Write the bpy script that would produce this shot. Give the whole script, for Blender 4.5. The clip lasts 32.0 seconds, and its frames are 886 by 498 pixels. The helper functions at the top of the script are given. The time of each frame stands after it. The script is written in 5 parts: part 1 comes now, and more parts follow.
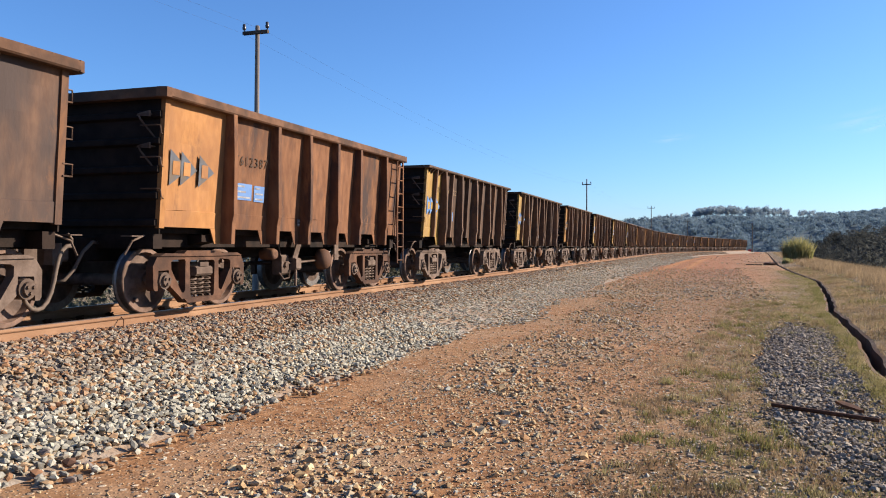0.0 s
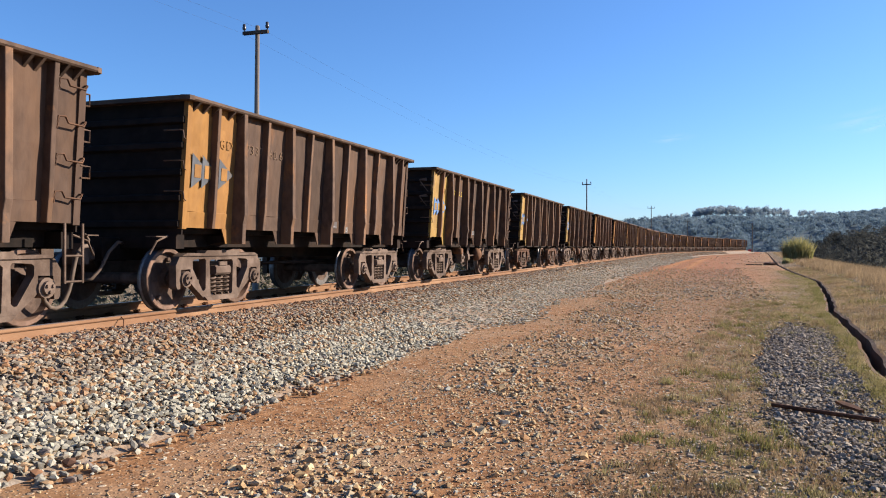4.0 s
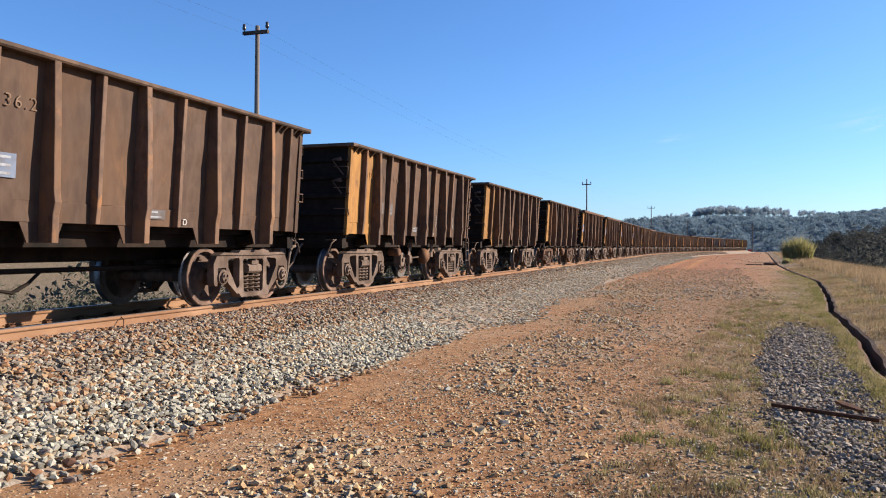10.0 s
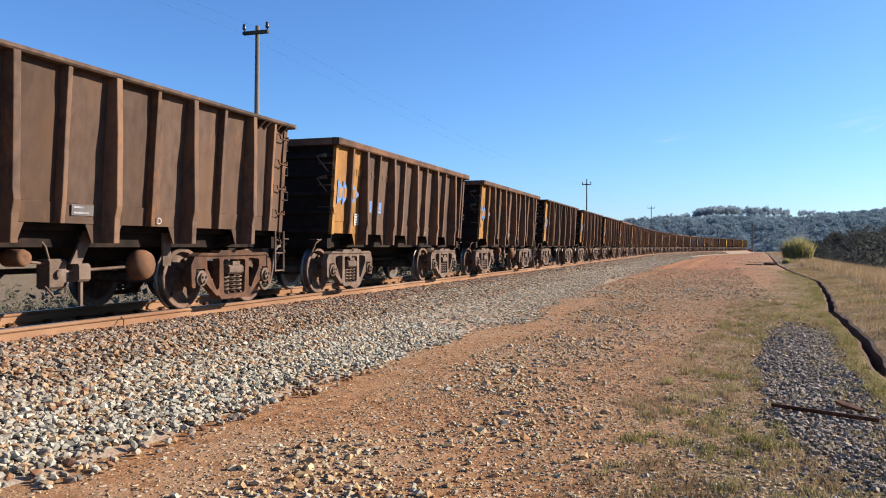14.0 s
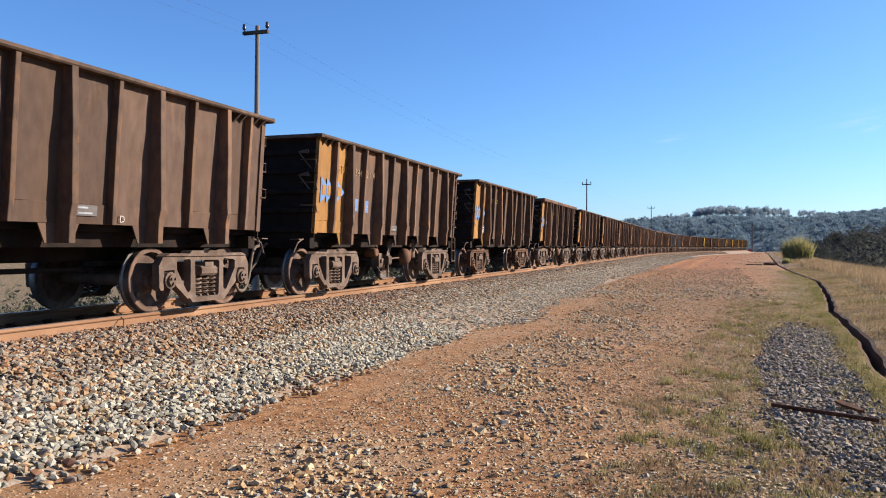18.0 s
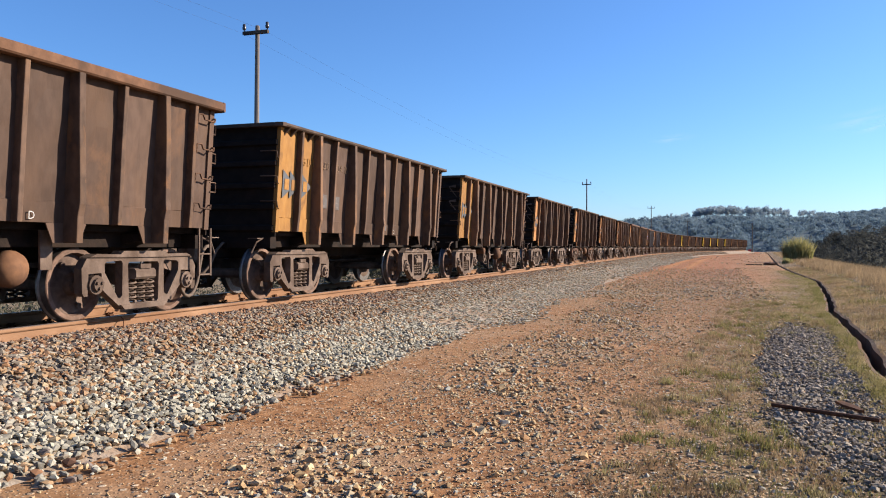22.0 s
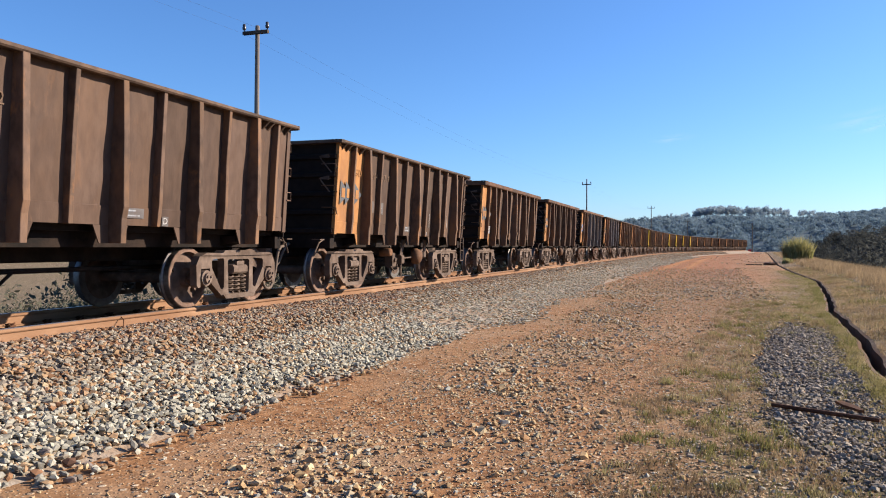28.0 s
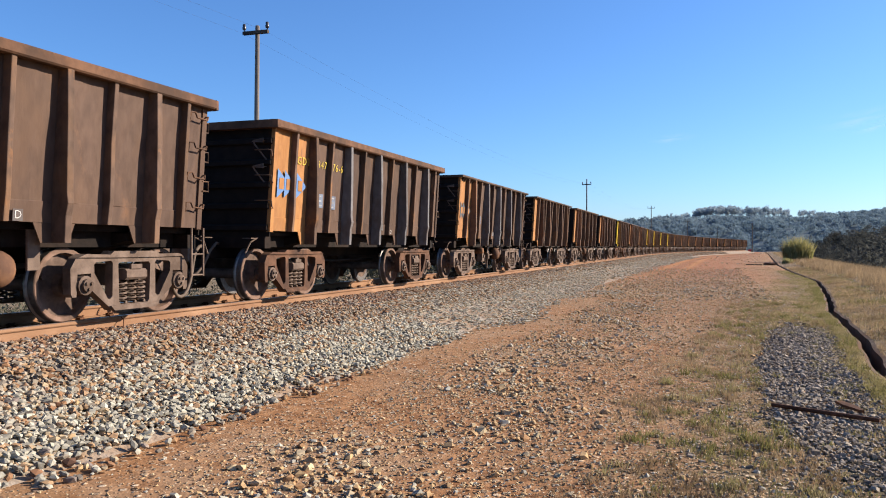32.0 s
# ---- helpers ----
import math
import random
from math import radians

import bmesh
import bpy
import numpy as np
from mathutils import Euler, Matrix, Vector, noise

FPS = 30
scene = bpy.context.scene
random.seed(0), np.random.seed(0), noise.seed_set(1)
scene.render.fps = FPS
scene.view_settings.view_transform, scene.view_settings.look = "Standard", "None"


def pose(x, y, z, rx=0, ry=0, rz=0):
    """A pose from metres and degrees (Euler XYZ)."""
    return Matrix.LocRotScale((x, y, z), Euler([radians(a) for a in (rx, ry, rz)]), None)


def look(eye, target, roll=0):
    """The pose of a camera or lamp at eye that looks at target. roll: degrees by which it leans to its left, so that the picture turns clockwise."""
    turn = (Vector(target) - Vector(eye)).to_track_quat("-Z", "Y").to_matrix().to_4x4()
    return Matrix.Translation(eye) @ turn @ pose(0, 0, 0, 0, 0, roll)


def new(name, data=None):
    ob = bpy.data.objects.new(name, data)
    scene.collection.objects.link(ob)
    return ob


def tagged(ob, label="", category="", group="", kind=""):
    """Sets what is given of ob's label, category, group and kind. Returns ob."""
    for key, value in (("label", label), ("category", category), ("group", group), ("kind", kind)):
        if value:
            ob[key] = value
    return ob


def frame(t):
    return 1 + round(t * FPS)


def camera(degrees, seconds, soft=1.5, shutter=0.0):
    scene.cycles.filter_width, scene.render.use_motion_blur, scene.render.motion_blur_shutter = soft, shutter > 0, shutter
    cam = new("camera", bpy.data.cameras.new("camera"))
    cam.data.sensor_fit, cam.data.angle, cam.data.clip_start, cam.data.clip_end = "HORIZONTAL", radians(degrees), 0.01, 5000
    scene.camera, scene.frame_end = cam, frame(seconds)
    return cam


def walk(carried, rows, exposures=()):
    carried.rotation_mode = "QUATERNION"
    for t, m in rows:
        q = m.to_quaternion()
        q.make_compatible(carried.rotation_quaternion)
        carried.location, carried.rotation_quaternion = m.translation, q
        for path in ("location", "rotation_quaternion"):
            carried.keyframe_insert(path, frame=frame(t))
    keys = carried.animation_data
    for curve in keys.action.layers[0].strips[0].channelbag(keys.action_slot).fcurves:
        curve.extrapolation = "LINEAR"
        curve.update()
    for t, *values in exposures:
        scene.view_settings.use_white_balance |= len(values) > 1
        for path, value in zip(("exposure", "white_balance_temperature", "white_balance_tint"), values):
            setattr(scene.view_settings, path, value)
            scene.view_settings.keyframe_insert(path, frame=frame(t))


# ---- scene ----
cam = camera(59.56, 32.0, soft=1.05)
EYE = (0.0, 0.0, 1.7)
YAW, PITCH = radians(19.048), radians(0.2036)
AIM = (EYE[0] - math.sin(YAW) * 10, EYE[1] + math.cos(YAW) * 10, EYE[2] - math.tan(PITCH) * 10)
walk(cam, [(0.0, look(EYE, AIM, 0.171)), (32.0, look(EYE, AIM, 0.171))], [(0.0, 1.25, 6200, 12.8), (32.0, 1.25, 6200, 12.8)])

# ---- light ----
SUN_EL, SUN_AZ = radians(24), radians(33)   # azimuth from +X towards +Y
SUN_DIR = Vector((math.cos(SUN_EL) * math.cos(SUN_AZ), math.cos(SUN_EL) * math.sin(SUN_AZ), math.sin(SUN_EL)))
sun = new("sun", bpy.data.lights.new("sun", "SUN"))
sun.data.energy, sun.data.angle, sun.data.color = 5.0, radians(0.53), (1.0, 0.86, 0.68)
sun.matrix_world = look(SUN_DIR * 50, (0, 0, 0))
world = bpy.data.worlds.new("sky")
scene.world = world
world.use_nodes = True
wn = world.node_tree.nodes
sky = wn.new("ShaderNodeTexSky")
sky.sky_type, sky.sun_disc = "NISHITA", False
sky.sun_elevation, sky.sun_rotation = SUN_EL, math.atan2(SUN_DIR.x, SUN_DIR.y)
sky.altitude, sky.air_density, sky.dust_density, sky.ozone_density = 0, 1.0, 0.4, 8.6
world.node_tree.links.new(sky.outputs[0], wn["Background"].inputs[0])
wn["Background"].inputs[1].default_value = 0.079


# ---- materials ----
TONE = 0.66   # scales every base colour down, so that shade renders darker beside sunlit parts


def rgba(c):
    return (c[0] * TONE, c[1] * TONE, c[2] * TONE, 1.0)


def mat(name, a, b, c=None, scale=6.0, patch=0.7, rough=0.8, metal=0.0, bump=0.15, bump_scale=None, stretch=(1, 1, 1),
        island=0.0, lots=(0.42, 0.62), spread=(0.35, 0.65), shift=True, thin=0.0, d=None, lots_d=(0.54, 0.66), patch_d=1.9):
    """Two tones a, b mixed by a fine noise, and c in patches of a coarse noise. island: how far loose pieces differ in value."""
    m = bpy.data.materials.new(name)
    m.use_nodes = True
    n, l = m.node_tree.nodes, m.node_tree.links
    bs = n["Principled BSDF"]
    tc = n.new("ShaderNodeTexCoord")
    vec = tc.outputs["Object"]
    if shift:
        oi = n.new("ShaderNodeObjectInfo")
        mul = n.new("ShaderNodeVectorMath")
        mul.operation = "MULTIPLY_ADD"
        l.new(oi.outputs["Random"], mul.inputs[0])
        mul.inputs[1].default_value = (53, 31, 17)
        l.new(vec, mul.inputs[2])
        vec = mul.outputs[0]
    sc = n.new("ShaderNodeVectorMath")
    sc.operation = "MULTIPLY"
    l.new(vec, sc.inputs[0])
    sc.inputs[1].default_value = stretch
    fine = n.new("ShaderNodeTexNoise")
    fine.inputs["Scale"].default_value, fine.inputs["Detail"].default_value = scale, 6
    l.new(sc.outputs[0], fine.inputs["Vector"])
    r1 = n.new("ShaderNodeValToRGB")
    r1.color_ramp.elements[0].position, r1.color_ramp.elements[1].position = spread
    r1.color_ramp.elements[0].color, r1.color_ramp.elements[1].color = rgba(a), rgba(b)
    l.new(fine.outputs["Fac"], r1.inputs[0])
    col = r1.outputs[0]
    if c is not None:
        coarse = n.new("ShaderNodeTexNoise")
        coarse.inputs["Scale"].default_value, coarse.inputs["Detail"].default_value = patch, 5
        coarse.inputs["Roughness"].default_value = 0.65
        l.new(sc.outputs[0], coarse.inputs["Vector"])
        r2 = n.new("ShaderNodeValToRGB")
        r2.color_ramp.elements[0].position, r2.color_ramp.elements[1].position = lots
        l.new(coarse.outputs["Fac"], r2.inputs[0])
        mx = n.new("ShaderNodeMix")
        mx.data_type = "RGBA"
        l.new(r2.outputs[0], mx.inputs[0])
        l.new(col, mx.inputs[6])
        mx.inputs[7].default_value = rgba(c)
        col = mx.outputs[2]
    if d is not None:
        third = n.new("ShaderNodeTexNoise")
        third.inputs["Scale"].default_value, third.inputs["Detail"].default_value = patch_d, 7
        third.inputs["Roughness"].default_value, third.inputs["Distortion"].default_value = 0.7, 0.4
        away = n.new("ShaderNodeVectorMath")
        away.operation = "ADD"
        away.inputs[1].default_value = (7.3, 1.9, 4.1)
        l.new(sc.outputs[0], away.inputs[0])
        l.new(away.outputs[0], third.inputs["Vector"])
        r3 = n.new("ShaderNodeValToRGB")
        r3.color_ramp.elements[0].position, r3.color_ramp.elements[1].position = lots_d
        l.new(third.outputs["Fac"], r3.inputs[0])
        mx3 = n.new("ShaderNodeMix")
        mx3.data_type = "RGBA"
        l.new(r3.outputs[0], mx3.inputs[0])
        l.new(col, mx3.inputs[6])
        mx3.inputs[7].default_value = rgba(d)
        col = mx3.outputs[2]
    if island:
        geo = n.new("ShaderNodeNewGeometry")
        oi2 = n.new("ShaderNodeObjectInfo")
        add = n.new("ShaderNodeMath")
        add.operation = "ADD"
        l.new(geo.outputs["Random Per Island"], add.inputs[0])
        l.new(oi2.outputs["Random"], add.inputs[1])
        fr = n.new("ShaderNodeMath")
        fr.operation = "FRACT"
        l.new(add.outputs[0], fr.inputs[0])
        mr = n.new("ShaderNodeMapRange")
        mr.inputs[3].default_value, mr.inputs[4].default_value = 1 - island, 1 + island
        l.new(fr.outputs[0], mr.inputs[0])
        hs = n.new("ShaderNodeHueSaturation")
        l.new(mr.outputs[0], hs.inputs["Value"])
        l.new(col, hs.inputs["Color"])
        col = hs.outputs[0]
    l.new(col, bs.inputs["Base Color"])
    bs.inputs["Roughness"].default_value, bs.inputs["Metallic"].default_value = rough, metal
    bs.inputs["Specular IOR Level"].default_value = 0.12 if rough >= 0.65 else 0.35
    if thin:
        tr = n.new("ShaderNodeBsdfTranslucent")
        l.new(col, tr.inputs["Color"])
        ms = n.new("ShaderNodeMixShader")
        ms.inputs[0].default_value = thin
        l.new(bs.outputs[0], ms.inputs[1])
        l.new(tr.outputs[0], ms.inputs[2])
        l.new(ms.outputs[0], n["Material Output"].inputs["Surface"])
    if bump:
        bn = n.new("ShaderNodeTexNoise")
        bn.inputs["Scale"].default_value, bn.inputs["Detail"].default_value = bump_scale or scale * 3, 5
        l.new(sc.outputs[0], bn.inputs["Vector"])
        bp = n.new("ShaderNodeBump")
        bp.inputs["Strength"].default_value, bp.inputs["Distance"].default_value = bump, 0.02
        l.new(bn.outputs["Fac"], bp.inputs["Height"])
        l.new(bp.outputs[0], bs.inputs["Normal"])
    return m


def stone_mat(name, tones, rough=0.9):
    """Broken stone: each loose piece takes one of the tones, with grain."""
    m = bpy.data.materials.new(name)
    m.use_nodes = True
    n, l = m.node_tree.nodes, m.node_tree.links
    bs = n["Principled BSDF"]
    geo = n.new("ShaderNodeNewGeometry")
    oi = n.new("ShaderNodeObjectInfo")
    add = n.new("ShaderNodeMath")
    add.operation = "ADD"
    l.new(geo.outputs["Random Per Island"], add.inputs[0])
    l.new(oi.outputs["Random"], add.inputs[1])
    fr = n.new("ShaderNodeMath")
    fr.operation = "FRACT"
    l.new(add.outputs[0], fr.inputs[0])
    ramp = n.new("ShaderNodeValToRGB")
    ramp.color_ramp.interpolation = "CONSTANT"
    while len(ramp.color_ramp.elements) < len(tones):
        ramp.color_ramp.elements.new(0.5)
    for i, (p, c) in enumerate(tones):
        ramp.color_ramp.elements[i].position, ramp.color_ramp.elements[i].color = p, rgba(c)
    l.new(fr.outputs[0], ramp.inputs[0])
    tc = n.new("ShaderNodeTexCoord")
    no = n.new("ShaderNodeTexNoise")
    no.inputs["Scale"].default_value, no.inputs["Detail"].default_value = 28, 5
    l.new(tc.outputs["Object"], no.inputs["Vector"])
    mr = n.new("ShaderNodeMapRange")
    mr.inputs[3].default_value, mr.inputs[4].default_value = 0.6, 1.4
    l.new(no.outputs["Fac"], mr.inputs[0])
    hs = n.new("ShaderNodeHueSaturation")
    l.new(mr.outputs[0], hs.inputs["Value"])
    l.new(ramp.outputs[0], hs.inputs["Color"])
    l.new(hs.outputs[0], bs.inputs["Base Color"])
    bs.inputs["Roughness"].default_value = rough
    bs.inputs["Specular IOR Level"].default_value = 0.15
    return m


M = {}
M["rust_side"] = mat("rusty_brown_steel", (0.081, 0.050, 0.035), (0.112, 0.071, 0.050), (0.152, 0.082, 0.044), 9, 0.9, 0.72, 0.0, 0.12, 30, (1, 1, 0.45), 0.25, (0.46, 0.80), d=(0.244, 0.117, 0.051), lots_d=(0.57, 0.76), patch_d=1.2)
M["rust_old"] = mat("orange_rust_steel", (0.16, 0.072, 0.036), (0.235, 0.112, 0.056), (0.075, 0.05, 0.042), 9, 1.1, 0.8, 0.0, 0.15, 30, (1, 1, 0.35), 0.14, (0.47, 0.62), d=(0.32, 0.15, 0.068), lots_d=(0.54, 0.68), patch_d=1.7)
M["rib_pale"] = mat("pale_grey_rib_steel", (0.15, 0.145, 0.145), (0.21, 0.20, 0.20), (0.12, 0.085, 0.065), 9, 1.4, 0.75, 0.0, 0.15, 30, (1, 1, 0.6), 0.2, (0.48, 0.68))
M["rust_mid"] = mat("brown_rust_steel", (0.116, 0.068, 0.047), (0.171, 0.101, 0.066), (0.077, 0.057, 0.050), 9, 0.8, 0.8, 0.0, 0.15, 30, (1, 1, 0.4), 0.14, (0.45, 0.62), d=(0.242, 0.116, 0.055), lots_d=(0.55, 0.72), patch_d=1.7)
M["orange_old"] = mat("orange_rust_paint", (0.40, 0.185, 0.065), (0.48, 0.235, 0.085), (0.29, 0.14, 0.065), 9, 0.9, 0.75, 0.0, 0.1, 30, (1, 1, 0.5), 0.1, (0.46, 0.68), d=(0.16, 0.085, 0.05), lots_d=(0.58, 0.72), patch_d=1.6)
M["rib"] = mat("rib_steel", (0.103, 0.067, 0.048), (0.167, 0.107, 0.076), (0.230, 0.129, 0.071), 9, 1.4, 0.75, 0.0, 0.15, 30, (1, 1, 0.6), 0.25, (0.45, 0.68), d=(0.299, 0.144, 0.063), lots_d=(0.56, 0.68), patch_d=2.6)
M["rust_grey"] = mat("grey_brown_steel", (0.090, 0.056, 0.040), (0.120, 0.076, 0.055), (0.152, 0.088, 0.053), 9, 0.9, 0.72, 0.0, 0.12, 30, (1, 1, 0.45), 0.25, (0.46, 0.78), d=(0.237, 0.122, 0.062), lots_d=(0.58, 0.78), patch_d=1.2)
M["rim"] = mat("rim_steel", (0.105, 0.069, 0.051), (0.173, 0.111, 0.075), (0.069, 0.048, 0.036), 7, 1.0, 0.75, 0.0, 0.15, 30, (1, 1, 1), 0.1)
M["rim_pale"] = mat("pale_rim_steel", (0.135, 0.07, 0.04), (0.20, 0.105, 0.06), (0.085, 0.05, 0.033), 7, 1.4, 0.8, 0.0, 0.15, 30, (1, 1, 1), 0.1)
M["yellow"] = mat("yellow_paint", (0.328, 0.189, 0.034), (0.420, 0.252, 0.046), (0.227, 0.126, 0.038), 9, 0.9, 0.6, 0.0, 0.1, 30, (1, 1, 0.6), 0.08, (0.46, 0.74), d=(0.168, 0.084, 0.034), lots_d=(0.60, 0.72), patch_d=2.2)
M["yellow_fresh"] = mat("fresh_yellow_paint", (0.95, 0.62, 0.02), (1.0, 0.70, 0.03), None, 3, 0.9, 0.5, 0.0, 0.0)
M["orange"] = mat("faded_orange_paint", (0.345, 0.170, 0.048), (0.415, 0.212, 0.061), (0.25, 0.127, 0.048), 9, 0.9, 0.7, 0.0, 0.1, 30, (1, 1, 0.6), 0.14, (0.44, 0.70), d=(0.17, 0.085, 0.04), lots_d=(0.57, 0.70), patch_d=2.0)
# end walls and end ribs: the shade they stand in is painted near-black
M["end_shade"] = mat("shaded_end_steel", (0.016, 0.012, 0.010), (0.028, 0.020, 0.016), (0.05, 0.03, 0.022), 6, 0.8, 0.85, 0.0, 0.15, 30, (1, 1, 1), 0.1, (0.52, 0.8))
# underframe: shade below the wagon body is put into this colour
M["under"] = mat("shaded_underframe_steel", (0.010, 0.008, 0.007), (0.020, 0.014, 0.011), (0.035, 0.022, 0.016), 7, 2, 0.85, 0.0, 0.2, 30)
M["bogie"] = mat("dusty_cast_steel", (0.165, 0.118, 0.090), (0.245, 0.178, 0.137), (0.110, 0.075, 0.055), 6, 2, 0.85, 0.0, 0.2, 25)
M["bogie_rust"] = mat("rusty_cast_steel", (0.12, 0.06, 0.035), (0.19, 0.10, 0.06), (0.075, 0.043, 0.03), 6, 2, 0.85, 0.0, 0.2, 25)
M["wheel"] = mat("rust_dusted_wheel_steel", (0.150, 0.102, 0.078), (0.225, 0.155, 0.120), (0.085, 0.058, 0.045), 8, 3, 0.8, 0.0, 0.15, 30)
M["wheel_rim"] = mat("dusty_wheel_rim", (0.21, 0.13, 0.09), (0.30, 0.19, 0.14), (0.14, 0.09, 0.065), 8, 3, 0.75, 0.0, 0.1, 30)
M["tread"] = mat("polished_tread_steel", (0.20, 0.18, 0.17), (0.28, 0.26, 0.25), None, 20, 1, 0.55, 1.0, 0.03)
M["tank"] = mat("orange_dusted_tank", (0.19, 0.095, 0.05), (0.28, 0.145, 0.075), (0.13, 0.07, 0.045), 6, 2, 0.8, 0.0, 0.1)
M["hose"] = mat("dusty_black_rubber", (0.14, 0.105, 0.08), (0.20, 0.15, 0.115), None, 9, 1, 0.7, 0.0, 0.1)
M["blue"] = mat("blue_paint", (0.09, 0.20, 0.44), (0.13, 0.26, 0.52), (0.12, 0.14, 0.2), 5, 3, 0.6, 0.0, 0.0, None, (1, 1, 1), 0, (0.55, 0.9))
M["blue_grey"] = mat("faded_blue_paint", (0.10, 0.112, 0.13), (0.14, 0.15, 0.165), (0.2, 0.13, 0.06), 5, 3, 0.7, 0.0, 0.0, None, (1, 1, 1), 0, (0.5, 0.8))
M["blue_worn"] = mat("worn_blue_paint", (0.16, 0.20, 0.28), (0.22, 0.26, 0.34), (0.14, 0.11, 0.09), 5, 3, 0.7, 0.0, 0.0, None, (1, 1, 1), 0, (0.5, 0.8))
M["white"] = mat("white_stencil_paint", (0.60, 0.58, 0.55), (0.75, 0.73, 0.70), (0.35, 0.28, 0.22), 9, 5, 0.7, 0.0, 0.0, None, (1, 1, 1), 0, (0.5, 0.8))
M["faded"] = mat("worn_stencil_paint", (0.13, 0.118, 0.115), (0.17, 0.155, 0.15), (0.13, 0.09, 0.07), 9, 5, 0.8, 0.0, 0.0, None, (1, 1, 1), 0, (0.5, 0.8))
M["letter_dark"] = mat("dark_stencil_paint", (0.06, 0.045, 0.035), (0.10, 0.07, 0.05), None, 9, 5, 0.8, 0.0, 0.0)
M["letter_tan"] = mat("tan_stencil_paint", (0.36, 0.25, 0.15), (0.50, 0.36, 0.22), (0.2, 0.13, 0.09), 9, 6, 0.8, 0.0, 0.0, None, (1, 1, 1), 0, (0.5, 0.8))
M["letter_faint"] = mat("faint_stencil_paint", (0.20, 0.13, 0.085), (0.29, 0.195, 0.13), (0.14, 0.09, 0.06), 9, 6, 0.8, 0.0, 0.0)
M["letter_yellow"] = mat("yellow_stencil_paint", (0.70, 0.50, 0.06), (0.80, 0.60, 0.10), (0.4, 0.28, 0.08), 9, 6, 0.8, 0.0, 0.0, None, (1, 1, 1), 0, (0.5, 0.8))
M["faded_line"] = mat("faded_line_paint", (0.20, 0.185, 0.18), (0.27, 0.25, 0.24), (0.15, 0.12, 0.10), 9, 5, 0.8, 0.0, 0.0)
M["pale_line"] = mat("pale_line_paint", (0.34, 0.36, 0.39), (0.46, 0.48, 0.50), (0.22, 0.20, 0.20), 9, 5, 0.8, 0.0, 0.0)
M["ore"] = mat("dark_iron_ore", (0.05, 0.03, 0.03), (0.09, 0.055, 0.045), None, 9, 1, 0.9, 0.0, 0.5)
M["rail"] = mat("orange_rusted_rail", (0.32, 0.18, 0.10), (0.42, 0.25, 0.145), (0.26, 0.135, 0.072), 5, 1.5, 0.85, 0.0, 0.12, 40, (1, 0.25, 1))
M["rail_head"] = mat("polished_rail_head", (0.42, 0.30, 0.24), (0.55, 0.44, 0.38), None, 6, 1, 0.35, 0.7, 0.03)
M["sleeper"] = mat("dusty_concrete", (0.17, 0.13, 0.10), (0.26, 0.20, 0.155), (0.12, 0.08, 0.055), 8, 2, 0.9, 0.0, 0.2)
M["clip"] = mat("rusted_rail_clip", (0.10, 0.045, 0.025), (0.17, 0.08, 0.045), None, 20, 1, 0.85, 0.0, 0.1)
M["ballast"] = stone_mat("broken_ballast_stone", [(0.0, (0.327, 0.274, 0.205)), (0.18, (0.424, 0.345, 0.249)), (0.34, (0.220, 0.187, 0.150)), (0.44, (0.408, 0.265, 0.147)), (0.64, (0.433, 0.377, 0.293)), (0.80, (0.327, 0.178, 0.092))])
M["ballast_rust"] = stone_mat("rust_stained_ballast_stone", [(0.0, (0.281, 0.146, 0.079)), (0.25, (0.359, 0.214, 0.124)), (0.5, (0.187, 0.101, 0.064)), (0.62, (0.343, 0.270, 0.214)), (0.82, (0.234, 0.191, 0.165))])
# stones under the train: its shade is painted into the near-black tones
M["ballast_dark"] = stone_mat("shaded_ballast_stone", [(0.0, (0.042, 0.027, 0.019)), (0.4, (0.060, 0.039, 0.027)), (0.7, (0.030, 0.022, 0.019)), (0.85, (0.072, 0.057, 0.048))])
M["ballast_white"] = stone_mat("pale_ballast_stone", [(0.0, (0.465, 0.433, 0.340)), (0.26, (0.386, 0.362, 0.288)), (0.44, (0.564, 0.530, 0.414)), (0.66, (0.297, 0.275, 0.223)), (0.78, (0.485, 0.371, 0.227)), (0.92, (0.416, 0.265, 0.148))])
M["field_stone"] = stone_mat("tan_field_stone", [(0.0, (0.540, 0.362, 0.184)), (0.3, (0.472, 0.382, 0.252)), (0.5, (0.609, 0.475, 0.281)), (0.7, (0.413, 0.239, 0.116)), (0.85, (0.491, 0.465, 0.378))])
M["grey_stone"] = stone_mat("grey_heap_stone", [(0.0, (0.30, 0.245, 0.185)), (0.35, (0.41, 0.345, 0.265)), (0.6, (0.20, 0.165, 0.13)), (0.8, (0.46, 0.385, 0.29))])
M["concrete"] = mat("earth_stained_concrete", (0.13, 0.09, 0.062), (0.20, 0.145, 0.10), (0.17, 0.09, 0.05), 6, 1.2, 0.95, 0.0, 0.3)
M["grass"] = mat("short_green_grass", (0.205, 0.195, 0.065), (0.32, 0.29, 0.115), (0.46, 0.37, 0.205), 3, 0.5, 0.9, 0.0, 0.0, None, (1, 1, 1), 0.3, (0.42, 0.62), thin=0.45)
M["dry"] = mat("dry_straw_grass", (0.430, 0.310, 0.172), (0.602, 0.447, 0.267), (0.258, 0.181, 0.103), 3, 0.35, 0.9, 0.0, 0.0, None, (1, 1, 1), 0.3, thin=0.45)
